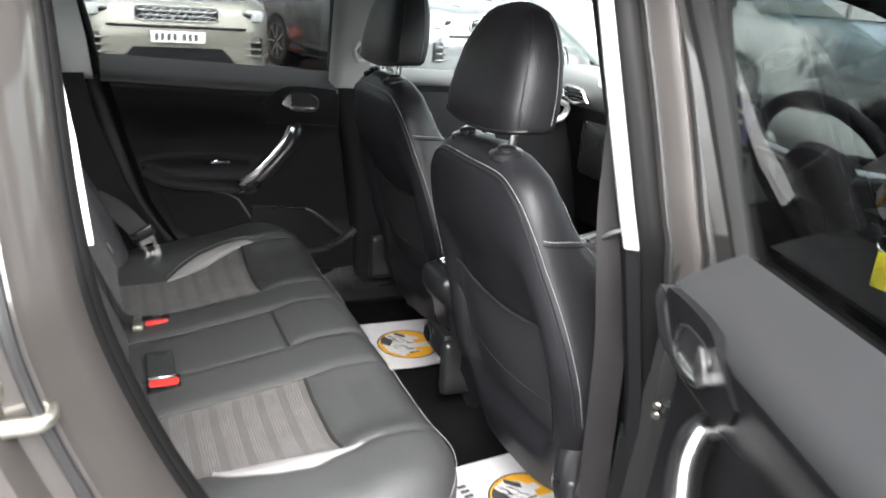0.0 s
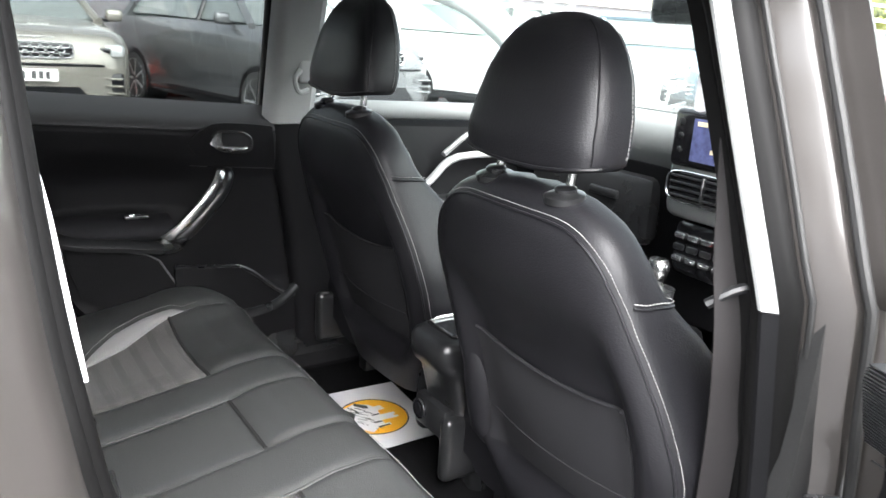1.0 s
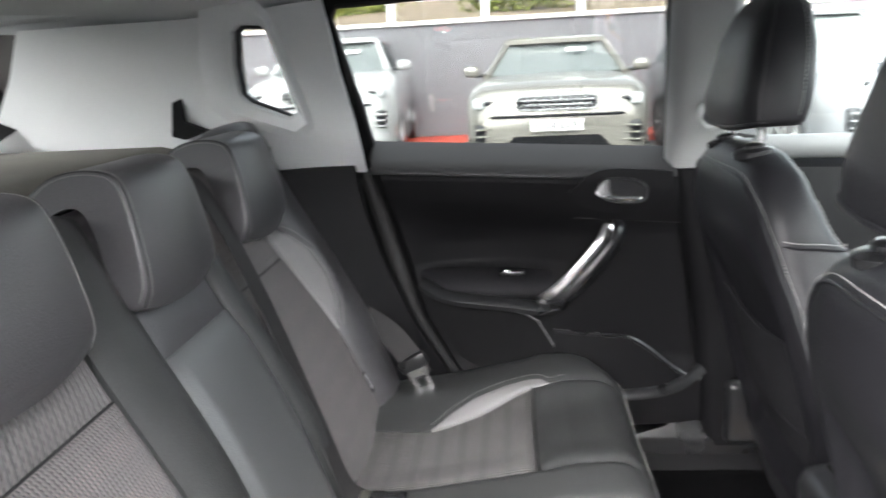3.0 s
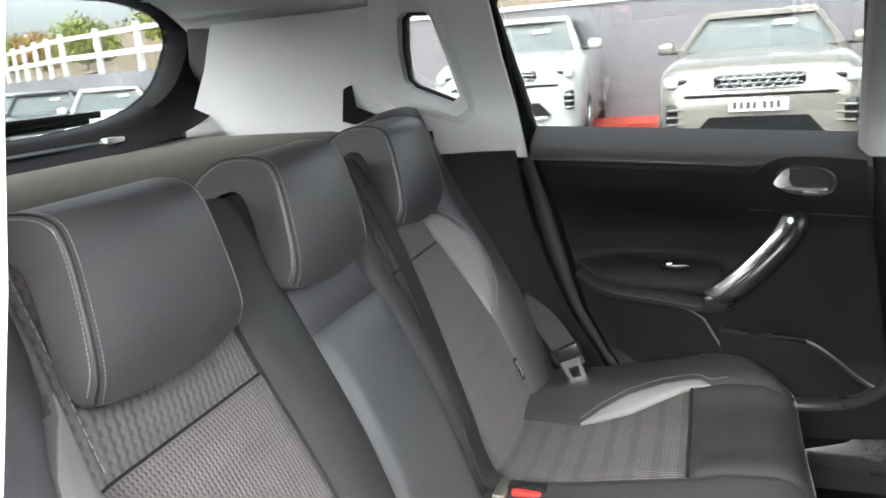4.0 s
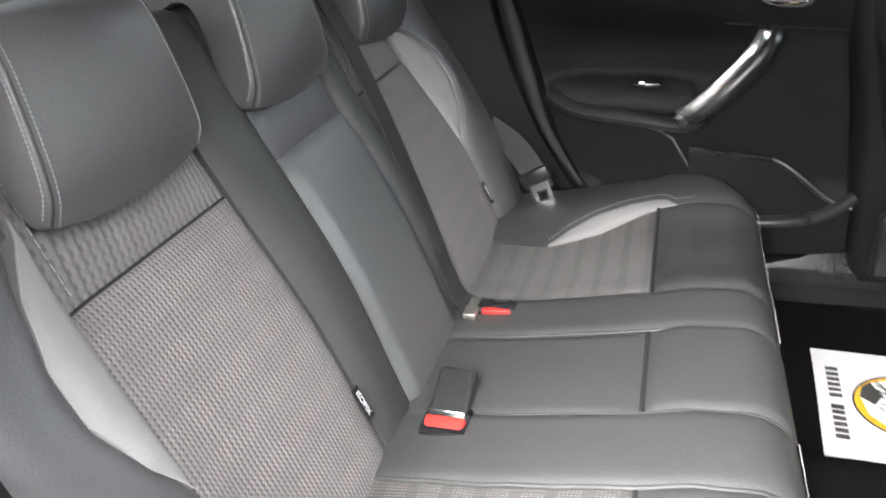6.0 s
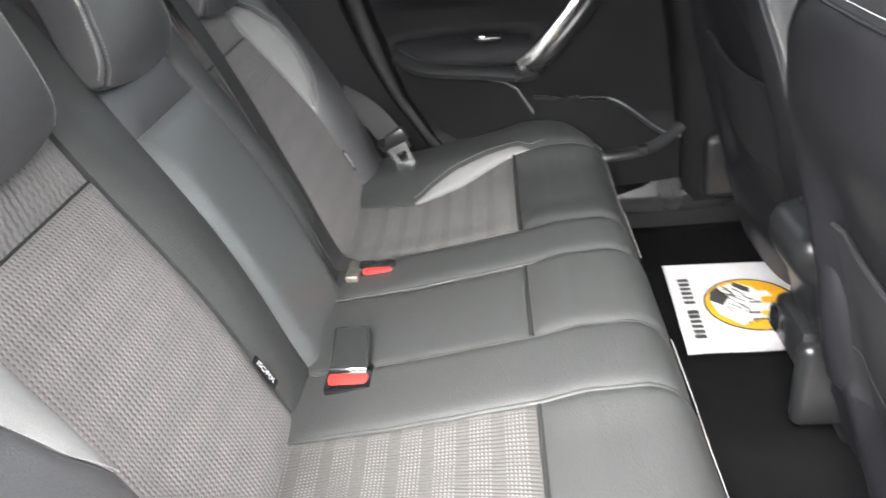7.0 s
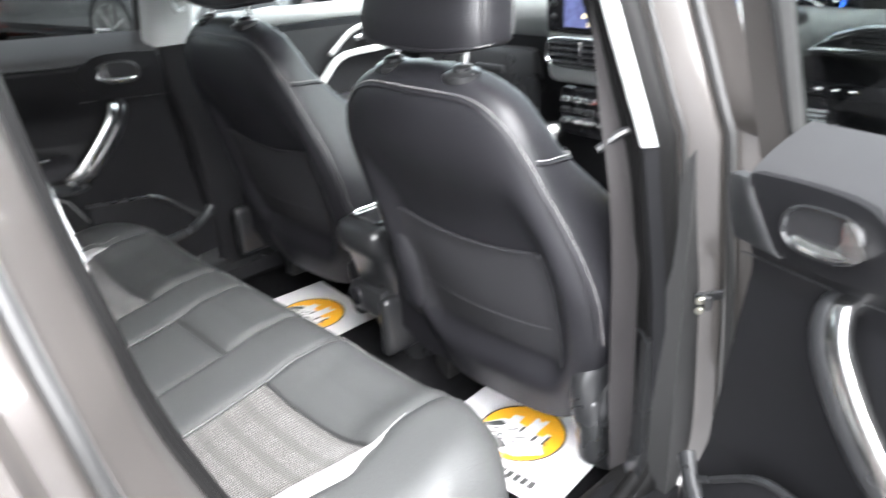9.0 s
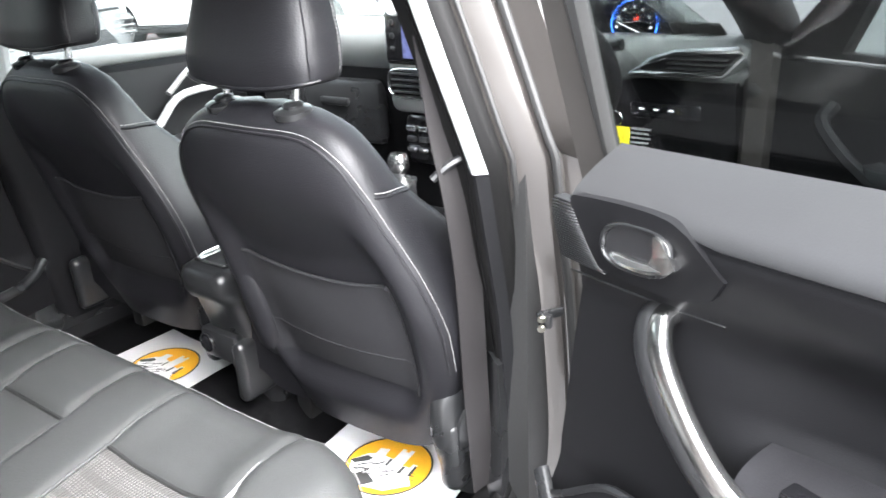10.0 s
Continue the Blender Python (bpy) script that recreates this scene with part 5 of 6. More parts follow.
# passenger front door, closed
pdoor = thing("front_car_door", "closed front passenger door with chrome handle surround", "car door")
part("trim_panel", sheet(lambda u, v: Vector((0.46 + 0.90 * u, 0.66 - 0.03 * math.sin(math.pi * v) + 0.05 * smooth01(0.93, 1, v), 0.50 + (0.62 - 0.03 * u) * v)), 14, 14, (0, 0.02, 0)), PLASTIC, pdoor)
part("belt_rail", tube([(0.45, 0.655, 1.115), (0.9, 0.655, 1.105), (1.35, 0.655, 1.09)], 0.024, 10), DASH_TOP, pdoor)
part("handle_surround", tube(curve([(0.62, 0.605, 0.86), (0.72, 0.60, 0.93), (0.80, 0.60, 0.99), (0.98, 0.60, 1.0), (1.0, 0.60, 1.05), (0.86, 0.60, 1.06), (0.76, 0.60, 1.0)], 24), 0.011, 8, 0.7), mat("satin silver paint", (0.30, 0.30, 0.295), 0.4, metal=0.5, var=0.06, bump=0), pdoor, "satin chrome surround")
part("release_lever", rbox((0.90, 0.605, 1.03), (0.10, 0.012, 0.02), 0.005), CHROME, pdoor)
part("armrest", rbox((0.70, 0.60, 0.86), (0.36, 0.08, 0.05), 0.02), PLASTIC_S, pdoor)
pg = part("window_pane", sheet(lambda u, v: Vector((0.40 + (0.92 - 0.42 * v) * u, 0.70 - 0.12 * v, 1.115 + 0.31 * v)), 6, 6, (0, 0.003, 0)), GLASS, pdoor)
pg.visible_shadow = False
part("outer_skin", sheet(lambda u, v: Vector((0.42 + 0.95 * u, 0.79 - 0.03 * v, 0.40 + 0.71 * v)), 6, 6, (0, -0.015, 0)), PAINT, pdoor)
part("door_mirror", loft([[Vector((1.18 + dx + r * 0.35 * math.cos(t), 0.92 + 0.10 * math.cos(t) * r / 0.1 * 0.9, 1.12 + r * 0.75 * math.sin(t))) for t in (2 * math.pi * k / 20 for k in range(20))] for dx, r in ((0.0, 0.085), (0.0, 0.10), (0.04, 0.10), (0.09, 0.07), (0.11, 0.02))]), PAINT, pdoor, "painted door mirror housing")
part("mirror_glass", loft([[Vector((1.175 + 0.03 * math.cos(t), 0.92 + 0.078 * math.cos(t), 1.12 + 0.065 * math.sin(t))) for t in (2 * math.pi * k / 20 for k in range(20))], [Vector((1.172 + 0.03 * math.cos(t), 0.92 + 0.076 * math.cos(t), 1.12 + 0.063 * math.sin(t))) for t in (2 * math.pi * k / 20 for k in range(20))]]), mat("mirror", (0.9, 0.9, 0.9), 0.02, metal=1.0, var=0, bump=0), pdoor, "mirror glass")

check = thing("door_check", "zinc plated door check strap between jamb and open door", "latch", (0.352, -0.735, 0.872))
part("strap", rbox((0.012, 0.004, 0), (0.040, 0.008, 0.013), 0.003, 2, Matrix.Rotation(radians(-35), 3, "Z")), PLASTIC_S, check)
part("bracket", rbox((-0.008, 0.0, 0), (0.010, 0.018, 0.020), 0.003), PLASTIC_S, check)
for dz in (-0.007, 0.007):
    part("bolt", disc((-0.017, 0.0, dz), 0.005, (-1, 0, 0), 0.006, 10), STEEL, check)
# striker on the rear jamb
st = thing("door_striker", "zinc plated door striker on painted jamb", "latch", (-0.402, -0.722, 0.985))
part("plate", rbox((-0.004, 0, 0), (0.008, 0.05, 0.085), 0.003), STEEL, st)
part("loop", tube(curve([(0, 0.016, 0), (0.030, 0.016, 0.0), (0.040, 0.008, 0), (0.040, -0.008, 0), (0.030, -0.016, 0), (0, -0.016, 0)], 16), 0.008, 10), STEEL, st)
for dz in (-0.03, 0.03):
    part("screw", disc((0, 0, dz), 0.011, (1, 0, 0), 0.007, 12, 0.3), STEEL, st)

# front belts
for sg in (-1, 1):
    fb = thing("front_seat_belt", "black webbing seat belt hanging beside door pillar", "seat belt")
    run = [(0.345, 0.560, 1.30), (0.335, 0.600, 1.12), (0.325, 0.608, 1.06), (0.335, 0.625, 0.85), (0.365, 0.64, 0.55)] if sg > 0 else \
        [(0.345, 0.560, 1.30), (0.318, 0.604, 1.12), (0.317, 0.622, 1.03), (0.332, 0.624, 0.91), (0.340, 0.624, 0.71), (0.352, 0.624, 0.55)]
    part("webbing", strap(curve([(x, sg * y, z) for x, y, z in run], 30), (0.045, sg * 0.012, 0)), mat("dark belt webbing", (0.0135, 0.012, 0.0125), 0.6, var=0.15, grain=700, bump=0.3), fb)
    part("ring_guide", tube(curve([(0.295, sg * 0.600, 1.060), (0.313, sg * 0.620, 1.080), (0.340, sg * 0.640, 1.090)], 10), 0.006, 8), PLASTIC_S, fb)
    part("upper_anchor", rbox((0.345, sg * (0.575 if sg > 0 else 0.530), 1.30), (0.05, 0.02, 0.09), 0.008), TRIM, fb)
    if sg > 0:
        part("height_guide", rbox((0.335, 0.545, 1.27), (0.045, 0.022, 0.17), 0.010, 3), TRIM_W, fb, "pale grey belt height guide")
        part("guide_loop", tube(curve([(0.318, 0.535, 1.215), (0.302, 0.528, 1.195), (0.312, 0.528, 1.168), (0.336, 0.533, 1.172)], 12), 0.006, 8), TRIM_W, fb)
    part("floor_anchor", rbox((0.370, sg * 0.635, 0.535), (0.03, 0.012, 0.03), 0.004), STEEL, fb)
    part("anchor_bolt", disc((0.370, sg * 0.628, 0.535), 0.010, (0, -sg, 0), 0.006, 10), STEEL, fb)

# ---- dashboard ----
dash = thing("dashboard", "grey-topped black dashboard with screen, vents and instrument cluster", "dashboard")


def drop(y, z):
    """Lifts the lower edge towards the outer vent's rounded end."""
    low = lerp_at(((-0.77, 1.085), (-0.75, 1.062), (-0.725, 1.046), (-0.66, 1.030), (-0.54, 1.024), (-0.46, 1.0), (-0.40, 0.99)), y)
    return max(z, 1.11 - (1.11 - z) * (1.11 - low) / 0.11) if y < -0.40 else z


def dash_fn(u, v):
    y = 0.68 - 1.445 * u
    prof = curve([(1.36, 0, 1.110), (1.22, 0, 1.150), (1.09, 0, 1.160), (1.04, 0, 1.145), (1.03, 0, 1.09), (1.06, 0, 1.035)], 15)
    p = prof[min(14, int(round(v * 14)))]
    bow = 0.05 * (2 * u - 1) ** 2
    return Vector((p.x - bow * 0.5 + 0.09 * smooth01(-0.30, -0.48, y), y, drop(y, p.z - 0.035 * smooth01(-0.22, -0.40, y))))


part("top_pad", sheet(dash_fn, 40, 14, (0.02, 0, -0.03)), DASH_TOP, dash, "grey soft dash top")
part("lower_panel", sheet(lambda u, v: Vector((1.045 + 0.09 * v - 0.02 * (2 * u - 1) ** 2 + 0.085 * smooth01(-0.30, -0.46, 0.66 - 1.405 * u), 0.66 - 1.405 * u, 1.045 - 0.38 * v)), 34, 10, (0.05, 0, 0)), PLASTIC, dash)
part("glovebox_lid", rbox((1.055, 0.33, 0.93), (0.05, 0.44, 0.17), 0.02), PLASTIC_S, dash)
part("glovebox_handle", rbox((1.026, 0.26, 0.955), (0.014, 0.10, 0.022), 0.006), PLASTIC_S, dash)
part("console_hood", rbox((1.02, -0.085, 1.038), (0.10, 0.235, 0.17), 0.03, 3), DASH_TOP, dash)
part("screen_housing", rbox((0.975, -0.09, 1.133), (0.03, 0.225, 0.125), 0.014, 3), GLOSS, dash)
part("screen", rbox((0.959, -0.112, 1.133), (0.002, 0.155, 0.09), 0.0005, 1), mat("lit screen", (0.07, 0.08, 0.17), 0.2, var=0.5, grain=60, bump=0, glow=0.05), dash, "lit blue display")
for k, (yy, zz, ww) in enumerate(((-0.06, 1.168, 0.03), (-0.13, 1.158, 0.07), (-0.13, 1.136, 0.07), (-0.125, 1.114, 0.08), (-0.13, 1.096, 0.06))):
    part("screen_item", rbox((0.9575, yy, zz), (0.001, ww, 0.009), 0, 1), mat("lit screen item", (0.65, 0.55, 0.35), 0.3, var=0.3, bump=0, glow=0.07), dash)
for zz in (1.168, 1.138, 1.108):
    part("screen_button", disc((0.960, -0.005, zz), 0.007, (-1, 0, 0), 0.003, 12), PLASTIC_S, dash)
part("vent_surround", rbox((0.972, -0.085, 1.032), (0.03, 0.20, 0.065), 0.016, 3), GLOSS, dash)
for k in range(4):
    part("vent_slat", rbox((0.958, -0.085, 1.010 + 0.014 * k), (0.016, 0.17, 0.004), 0.001, 1, Matrix.Rotation(radians(20), 3, "Y")), PLASTIC_S, dash)
part("vent_ring", tube([(0.957, -0.085 + 0.098 * math.copysign(abs(math.cos(t)) ** 0.4, math.cos(t)), 1.031 + 0.033 * math.copysign(abs(math.sin(t)) ** 0.5, math.sin(t))) for t in (2 * math.pi * k / 40 for k in range(40))], 0.003, 6, close=True), CHROME, dash)
part("vent_divider", rbox((0.954, -0.085, 1.032), (0.012, 0.006, 0.055), 0.002, 1), PLASTIC_S, dash)
part("climate_panel", rbox((1.03, -0.085, 0.885), (0.06, 0.19, 0.13), 0.02), GLOSS, dash)
for r, zz in enumerate((0.915, 0.888, 0.862)):
    for c in range(5 - r % 2):
        part("climate_button", rbox((0.996, -0.015 - 0.036 * c, zz), (0.010, 0.028, 0.014), 0.004, 2), CHROME if r != 1 else PLASTIC_S, dash)
part("climate_lamp", rbox((0.9955, -0.12, 0.902), (0.004, 0.008, 0.004), 0.001, 1), mat("red lamp", (0.9, 0.05, 0.02), 0.3, var=0, bump=0, glow=1.5), dash)
pv = [(0.50, 1.070), (0.525, 1.098), (0.60, 1.104), (0.632, 1.094), (0.625, 1.066), (0.56, 1.058)]
part("side_vent_surround", tube([(1.010, a, b) for a, b in pv], 0.007, 8, close=True), CHROME, dash, "satin chrome vent surround")
part("side_vent_back", plate(pv, [], lambda a, b: (1.016, a, b), (0.012, 0, 0)), GLOSS, dash)
for k in range(3):
    part("vent_slat", rbox((1.010, 0.565, 1.070 + 0.010 * k), (0.014, 0.10, 0.003), 0.001, 1), PLASTIC_S, dash)
# instrument cluster
part("cluster_hood", sheet(lambda u, v: Vector((1.20 + 0.10 * v - 0.03 * math.sin(math.pi * u), -0.59 + 0.38 * u, 1.116 + 0.118 * math.sin(math.pi * u) ** 0.7)), 20, 6, (0.01, 0, -0.012)), PLASTIC, dash)
part("cluster_face", plate([(-0.53, 1.12), (-0.19, 1.12), (-0.20, 1.20), (-0.25, 1.255), (-0.47, 1.255), (-0.53, 1.20)], [], lambda a, b: (1.245, a - 0.03, b - 0.035), (0.01, 0, 0)), GLOSS, dash)
BLUE = mat("blue lit ring", (0.05, 0.18, 0.95), 0.3, var=0.05, bump=0, glow=1.6)
part("dial_ring", tube([(1.238, -0.477 + 0.054 * math.cos(t), 1.142 + 0.051 * math.sin(t)) for t in (math.pi * (1.28 - 1.56 * k / 30) for k in range(31))], 0.0017, 6), BLUE, dash, "blue lit dial ring")
part("dial_base_line", tube([(1.238, -0.516, 1.103), (1.238, -0.438, 1.103)], 0.0022, 6), BLUE, dash)
for k in range(9):
    t = math.pi * (1.2 - 1.4 * k / 8)
    part("dial_mark", rbox((1.239, -0.475 - 0.040 * math.cos(t), 1.137 + 0.040 * math.sin(t)), (0.002, 0.006, 0.006), 0, 1), mat("dial marking", (0.85, 0.85, 0.85), 0.5, var=0, bump=0, glow=0.4), dash)
part("dial_needle", rbox((1.236, -0.465, 1.133), (0.002, 0.055, 0.0025), 0, 1, Matrix.Rotation(radians(22), 3, "X")), MATS["dial marking"], dash)
for yy, zz in ((-0.482, 1.152), (-0.49, 1.117)):
    part("warning_lamp", rbox((1.237, yy, zz), (0.002, 0.008, 0.006), 0, 1), MATS["red lamp"], dash)
# driver's outer vent with bright surround
vent = [(-0.535, 1.063), (-0.575, 1.088), (-0.630, 1.106), (-0.752, 1.114), (-0.758, 1.104), (-0.724, 1.066), (-0.607, 1.061)]
part("side_vent_surround", tube([(1.085, a, b) for a, b in vent], 0.007, 8, close=True), CHROME, dash, "satin chrome vent surround")
part("side_vent_back", plate(vent, [], lambda a, b: (1.095, a, b), (0.01, 0, 0)), GLOSS, dash)
for k in range(3):
    part("vent_slat", rbox((1.088, -0.672, 1.074 + 0.010 * k), (0.014, 0.12, 0.003), 0.001, 1), PLASTIC_S, dash)
part("switch_row", rbox((1.122, -0.605, 0.980), (0.03, 0.155, 0.036), 0.008), GLOSS, dash)
for k in range(3):
    part("switch_mark", rbox((1.1065, -0.555 - 0.032 * k, 0.983), (0.001, 0.011, 0.0035), 0, 1), MATS["dial marking"], dash)
for k in range(5):
    part("print_bar", rbox((1.12, -0.550 + 0.004 * (k % 2), 0.935 - 0.010 * k), (0.003, 0.045, 0.005), 0, 1), INK_G, dash)

wheel = thing("steering_wheel", "black leather steering wheel with bright spokes", "steering wheel", (0.965, -0.385, 1.078))
tilt = Matrix.Rotation(radians(-25), 3, "Y")
circ = lambda r: [tilt @ Vector((0, r * math.cos(t), r * 0.95 * math.sin(t))) for t in (2 * math.pi * k / 48 for k in range(48))]
part("rim", tube(circ(0.165), 0.015, 12, close=True), PLASTIC, wheel)
part("hub", loft([[tilt @ Vector((x, r * math.cos(t), r * 0.8 * math.sin(t))) for t in (2 * math.pi * k / 24 for k in range(24))] for x, r in ((0.03, 0.05), (0.0, 0.085), (-0.02, 0.08), (-0.03, 0.05), (-0.032, 0.01))]), PLASTIC, wheel)
for a in (170, 10, 270):
    d = Vector((0, math.cos(radians(a)), math.sin(radians(a))))
    part("spoke", tube([tilt @ (d * 0.05), tilt @ (d * 0.11), tilt @ (d * 0.165)], [0.022, 0.016, 0.013], 8, 0.5), CHROME, wheel, "satin chrome spoke")
part("indicator_stalk", tube([(0.06, -0.03, 0.03), (0.05, -0.16, 0.05)], [0.008, 0.012], 8), PLASTIC_S, wheel)
part("column_cowl", rbox((0.11, 0, -0.02), (0.16, 0.11, 0.10), 0.03), PLASTIC, wheel)

key = thing("car_key", "bright key ring with yellow plastic fob hanging by steering column", "key", (0.925, -0.570, 1.020))
part("key_head", rbox((0.0, 0.02, 0.0), (0.012, 0.03, 0.022), 0.006), PLASTIC_S, key)
part("key_ring", tube([(0, -0.004 + 0.014 * math.cos(t), -0.018 + 0.014 * math.sin(t)) for t in (2 * math.pi * k / 20 for k in range(20))], 0.0016, 6, close=True), CHROME, key)
part("fob", rbox((0, -0.015, -0.065), (0.005, 0.038, 0.065), 0.002), mat("yellow plastic", (0.85, 0.72, 0.02), 0.4, var=0.04, bump=0), key, "yellow plastic fob")

mir = thing("rear_view_mirror", "black interior rear view mirror on windscreen", "mirror", (0.87, -0.065, 1.392))
part("housing", rbox((0, 0, 0), (0.035, 0.21, 0.06), 0.016, 3), PLASTIC_S, mir)
part("mount", tube([(0.02, 0, 0.02), (0.07, 0, 0.07)], 0.012, 8), PLASTIC, mir)

# ---- outside ----
ASPHALT = mat("wet grey asphalt", (0.075, 0.075, 0.078), 0.6, var=0.3, grain=60, bump=0.4, patch=0.6)
REDPAINT = mat("red painted concrete", (0.42, 0.055, 0.03), 0.7, var=0.2, grain=40, bump=0.2)
WALL = mat("mid grey rendered wall", (0.145, 0.141, 0.149), 0.85, var=0.06, grain=30, bump=0.2, patch=0.8)
WHITEP = mat("white painted steel", (0.66, 0.66, 0.645), 0.5, var=0.05, grain=20, bump=0.05)
SOIL = mat("brown bank earth", (0.16, 0.12, 0.08), 0.95, var=0.4, grain=8, bump=0.5, patch=1.5)
LEAF = mat("yellow-green leaves", (0.17, 0.19, 0.035), 0.7, var=0.5, grain=4, bump=0, patch=0.9)
LEAF_B = mat("russet leaves", (0.24, 0.14, 0.035), 0.7, var=0.5, grain=4, bump=0, patch=0.9)
BARK = mat("brown bark", (0.10, 0.08, 0.06), 0.9, var=0.3, grain=30, bump=0.5)

ground = part("ground", sheet(lambda u, v: Vector((-300 + 600 * u, -300 + 600 * v, 0)), 12, 12), ASPHALT)
tagged(ground, "wet grey asphalt car sales yard", "ground", kind="structure")
kerb = thing("kerb", "red painted concrete kerb strip along grey wall", "kerb", kind="structure")
for k in range(24):
    part("kerb_stone", rbox((-9 + 2.5 * k, 11.9, 0.05), (2.48, 1.2, 0.10), 0.01, 1), REDPAINT, kerb)
wall = thing("wall", "mid grey rendered retaining wall with pale coping", "wall", kind="structure")
part("face", sheet(lambda u, v: Vector((-10 + 70 * u, 12.5, 1.95 * v + 0.2 * u * v)), 30, 4, (0, 0.25, 0)), WALL, wall)
part("coping", sheet(lambda u, v: Vector((-10 + 70 * u, 12.45 + 0.35 * v, 1.95 + 0.2 * u)), 30, 1, (0, 0, 0.07)), mat("pale stone coping", (0.62, 0.6, 0.56), 0.8, var=0.1, grain=20, bump=0.2), wall)
bank = part("bank", sheet(lambda u, v: Vector((-70 + 140 * u, 12.85 + max(0, (-10 - (-70 + 140 * u))) * 0.62 * (1 - v) + 50 * v, 1.45 + 0.5 * smooth01(-14, -6, -70 + 140 * u) + 5.0 * v + 0.3 * noise.noise((u * 30, v * 12, 0)))), 60, 24), SOIL)
tagged(bank, "brown earth bank with scrub rising behind wall", "bank", kind="structure")

# Unseen wall, added behind the camera to cut low light into the cabin.
block_wall = part("wall_light_block", sheet(lambda u, v: Vector((-22 + 44 * u, -6.5, 2.3 * v)), 30, 6, (0, -0.3, 0)), WALL)
tagged(block_wall, "unseen plain grey wall added to block low light", "wall", kind="structure")
rail = thing("railing", "white painted steel railing along top of retaining wall", "fence", kind="structure")
RUN = [(46.0, 12.6), (-10.0, 12.6), (-15.5, 14.9), (-25.0, 21.0), (-40.0, 30.0)]
for (xa, ya), (xb, yb) in zip(RUN, RUN[1:]):
    d = Vector((xb - xa, yb - ya, 0))
    n_post = int(d.length / 1.6)
    base = 2.0 if xa > 0 else 1.5
    ang = math.atan2(d.y, d.x)
    for k in range(n_post):
        q = Vector((xa, ya, 0)) + d * (k / n_post)
        if q.x < 22:
            part("post", rbox((q.x, q.y, base + 0.50), (0.13, 0.11, 1.05), 0.01, 1, Matrix.Rotation(ang, 3, "Z")), WHITEP, rail)
    for z, h in ((base + 0.42, 0.12), (base + 0.88, 0.10)):
        m = Vector(((xa + xb) / 2, (ya + yb) / 2 - 0.06, z))
        part("rail", rbox(m, (d.length + 0.1, 0.05, h), 0.01, 1, Matrix.Rotation(ang, 3, "Z")), WHITEP, rail)
wall_rear = thing("wall_rear", "grey rendered wall below white railing", "wall", kind="structure")
for (xa, ya), (xb, yb) in zip(RUN[1:], RUN[2:]):
    part("face", sheet(lambda u, v: Vector((xa + (xb - xa) * u, ya + (yb - ya) * u, -0.5 + 2.0 * v)), 8, 4, (0, 0.3, 0)), WALL, wall_rear)

def leaves(name, centre, size, n, material, parent, leaf=0.05, seed=1):
    """A ragged clump of small leaves."""
    rnd = random.Random(seed)
    verts, faces = [], []
    for _ in range(n):
        d = Vector((rnd.gauss(0, 1), rnd.gauss(0, 1), rnd.gauss(0, 1))).normalized() * rnd.random() ** 0.45
        lump = 0.75 + 0.5 * noise.noise(d * 2.2 + Vector((seed, 0, 0)))
        p = Vector(centre) + Vector((d.x * size[0], d.y * size[1], d.z * size[2])) * lump
        a = Vector((rnd.gauss(0, 1), rnd.gauss(0, 1), rnd.gauss(0, 1))).normalized() * leaf * rnd.uniform(0.6, 1.3)
        b = a.orthogonal().normalized() * leaf * 0.5
        k = len(verts)
        verts += [p - a, p + b, p + a, p - b]
        faces.append((k, k + 1, k + 2, k + 3))
    me = bpy.data.meshes.new(name)
    me.from_pydata(verts, [], faces)
    me.materials.append(material)
    ob = new(name, me)
    ob.parent = parent
    return ob


rnd = random.Random(5)
for k in range(26):
    x = -58 + 4.2 * k + rnd.uniform(-1, 1)
    y = 17.5 + rnd.uniform(-1.0, 5) + max(0, -12 - x) * 0.62
    z = 1.7
    bush = thing("bush", "yellow-green autumn bush on earth bank", "bush", group="bank bushes")
    part("stem", tube([(x, y, z - 0.2), (x + 0.1, y, z + 0.5), (x + 0.2, y, z + 1.2)], [0.07, 0.05, 0.02], 6), BARK, bush)
    for g in (-1, 1):
        part("limb", tube([(x + 0.1, y, z + 0.4), (x + g * 0.5, y + 0.2 * g, z + 0.9), (x + g * 0.8, y + 0.2, z + 1.5)], [0.04, 0.03, 0.01], 5), BARK, bush)
    leaves("crown", (x, y, z + 1.4), (2.0, 1.4, 1.3), 2600, LEAF if k % 3 else LEAF_B, bush, 0.085, k + 1)

TYRE = mat("tyre rubber", (0.02, 0.02, 0.02), 0.8, var=0.2, grain=60, bump=0.2)
ALLOY = mat("silver alloy", (0.6, 0.6, 0.6), 0.3, metal=0.9, var=0.1, bump=0)
LAMP_C = mat("clear lamp lens", (0.40, 0.41, 0.41), 0.12, var=0.1, grain=30, bump=0, coat=0.6)
PLATE_W = mat("white number plate", (0.85, 0.85, 0.82), 0.5, var=0.03, bump=0)
PALEGLASS = mat("reflecting car glass", (0.13, 0.145, 0.14), 0.06, var=0.12, grain=3, bump=0, coat=0.5)


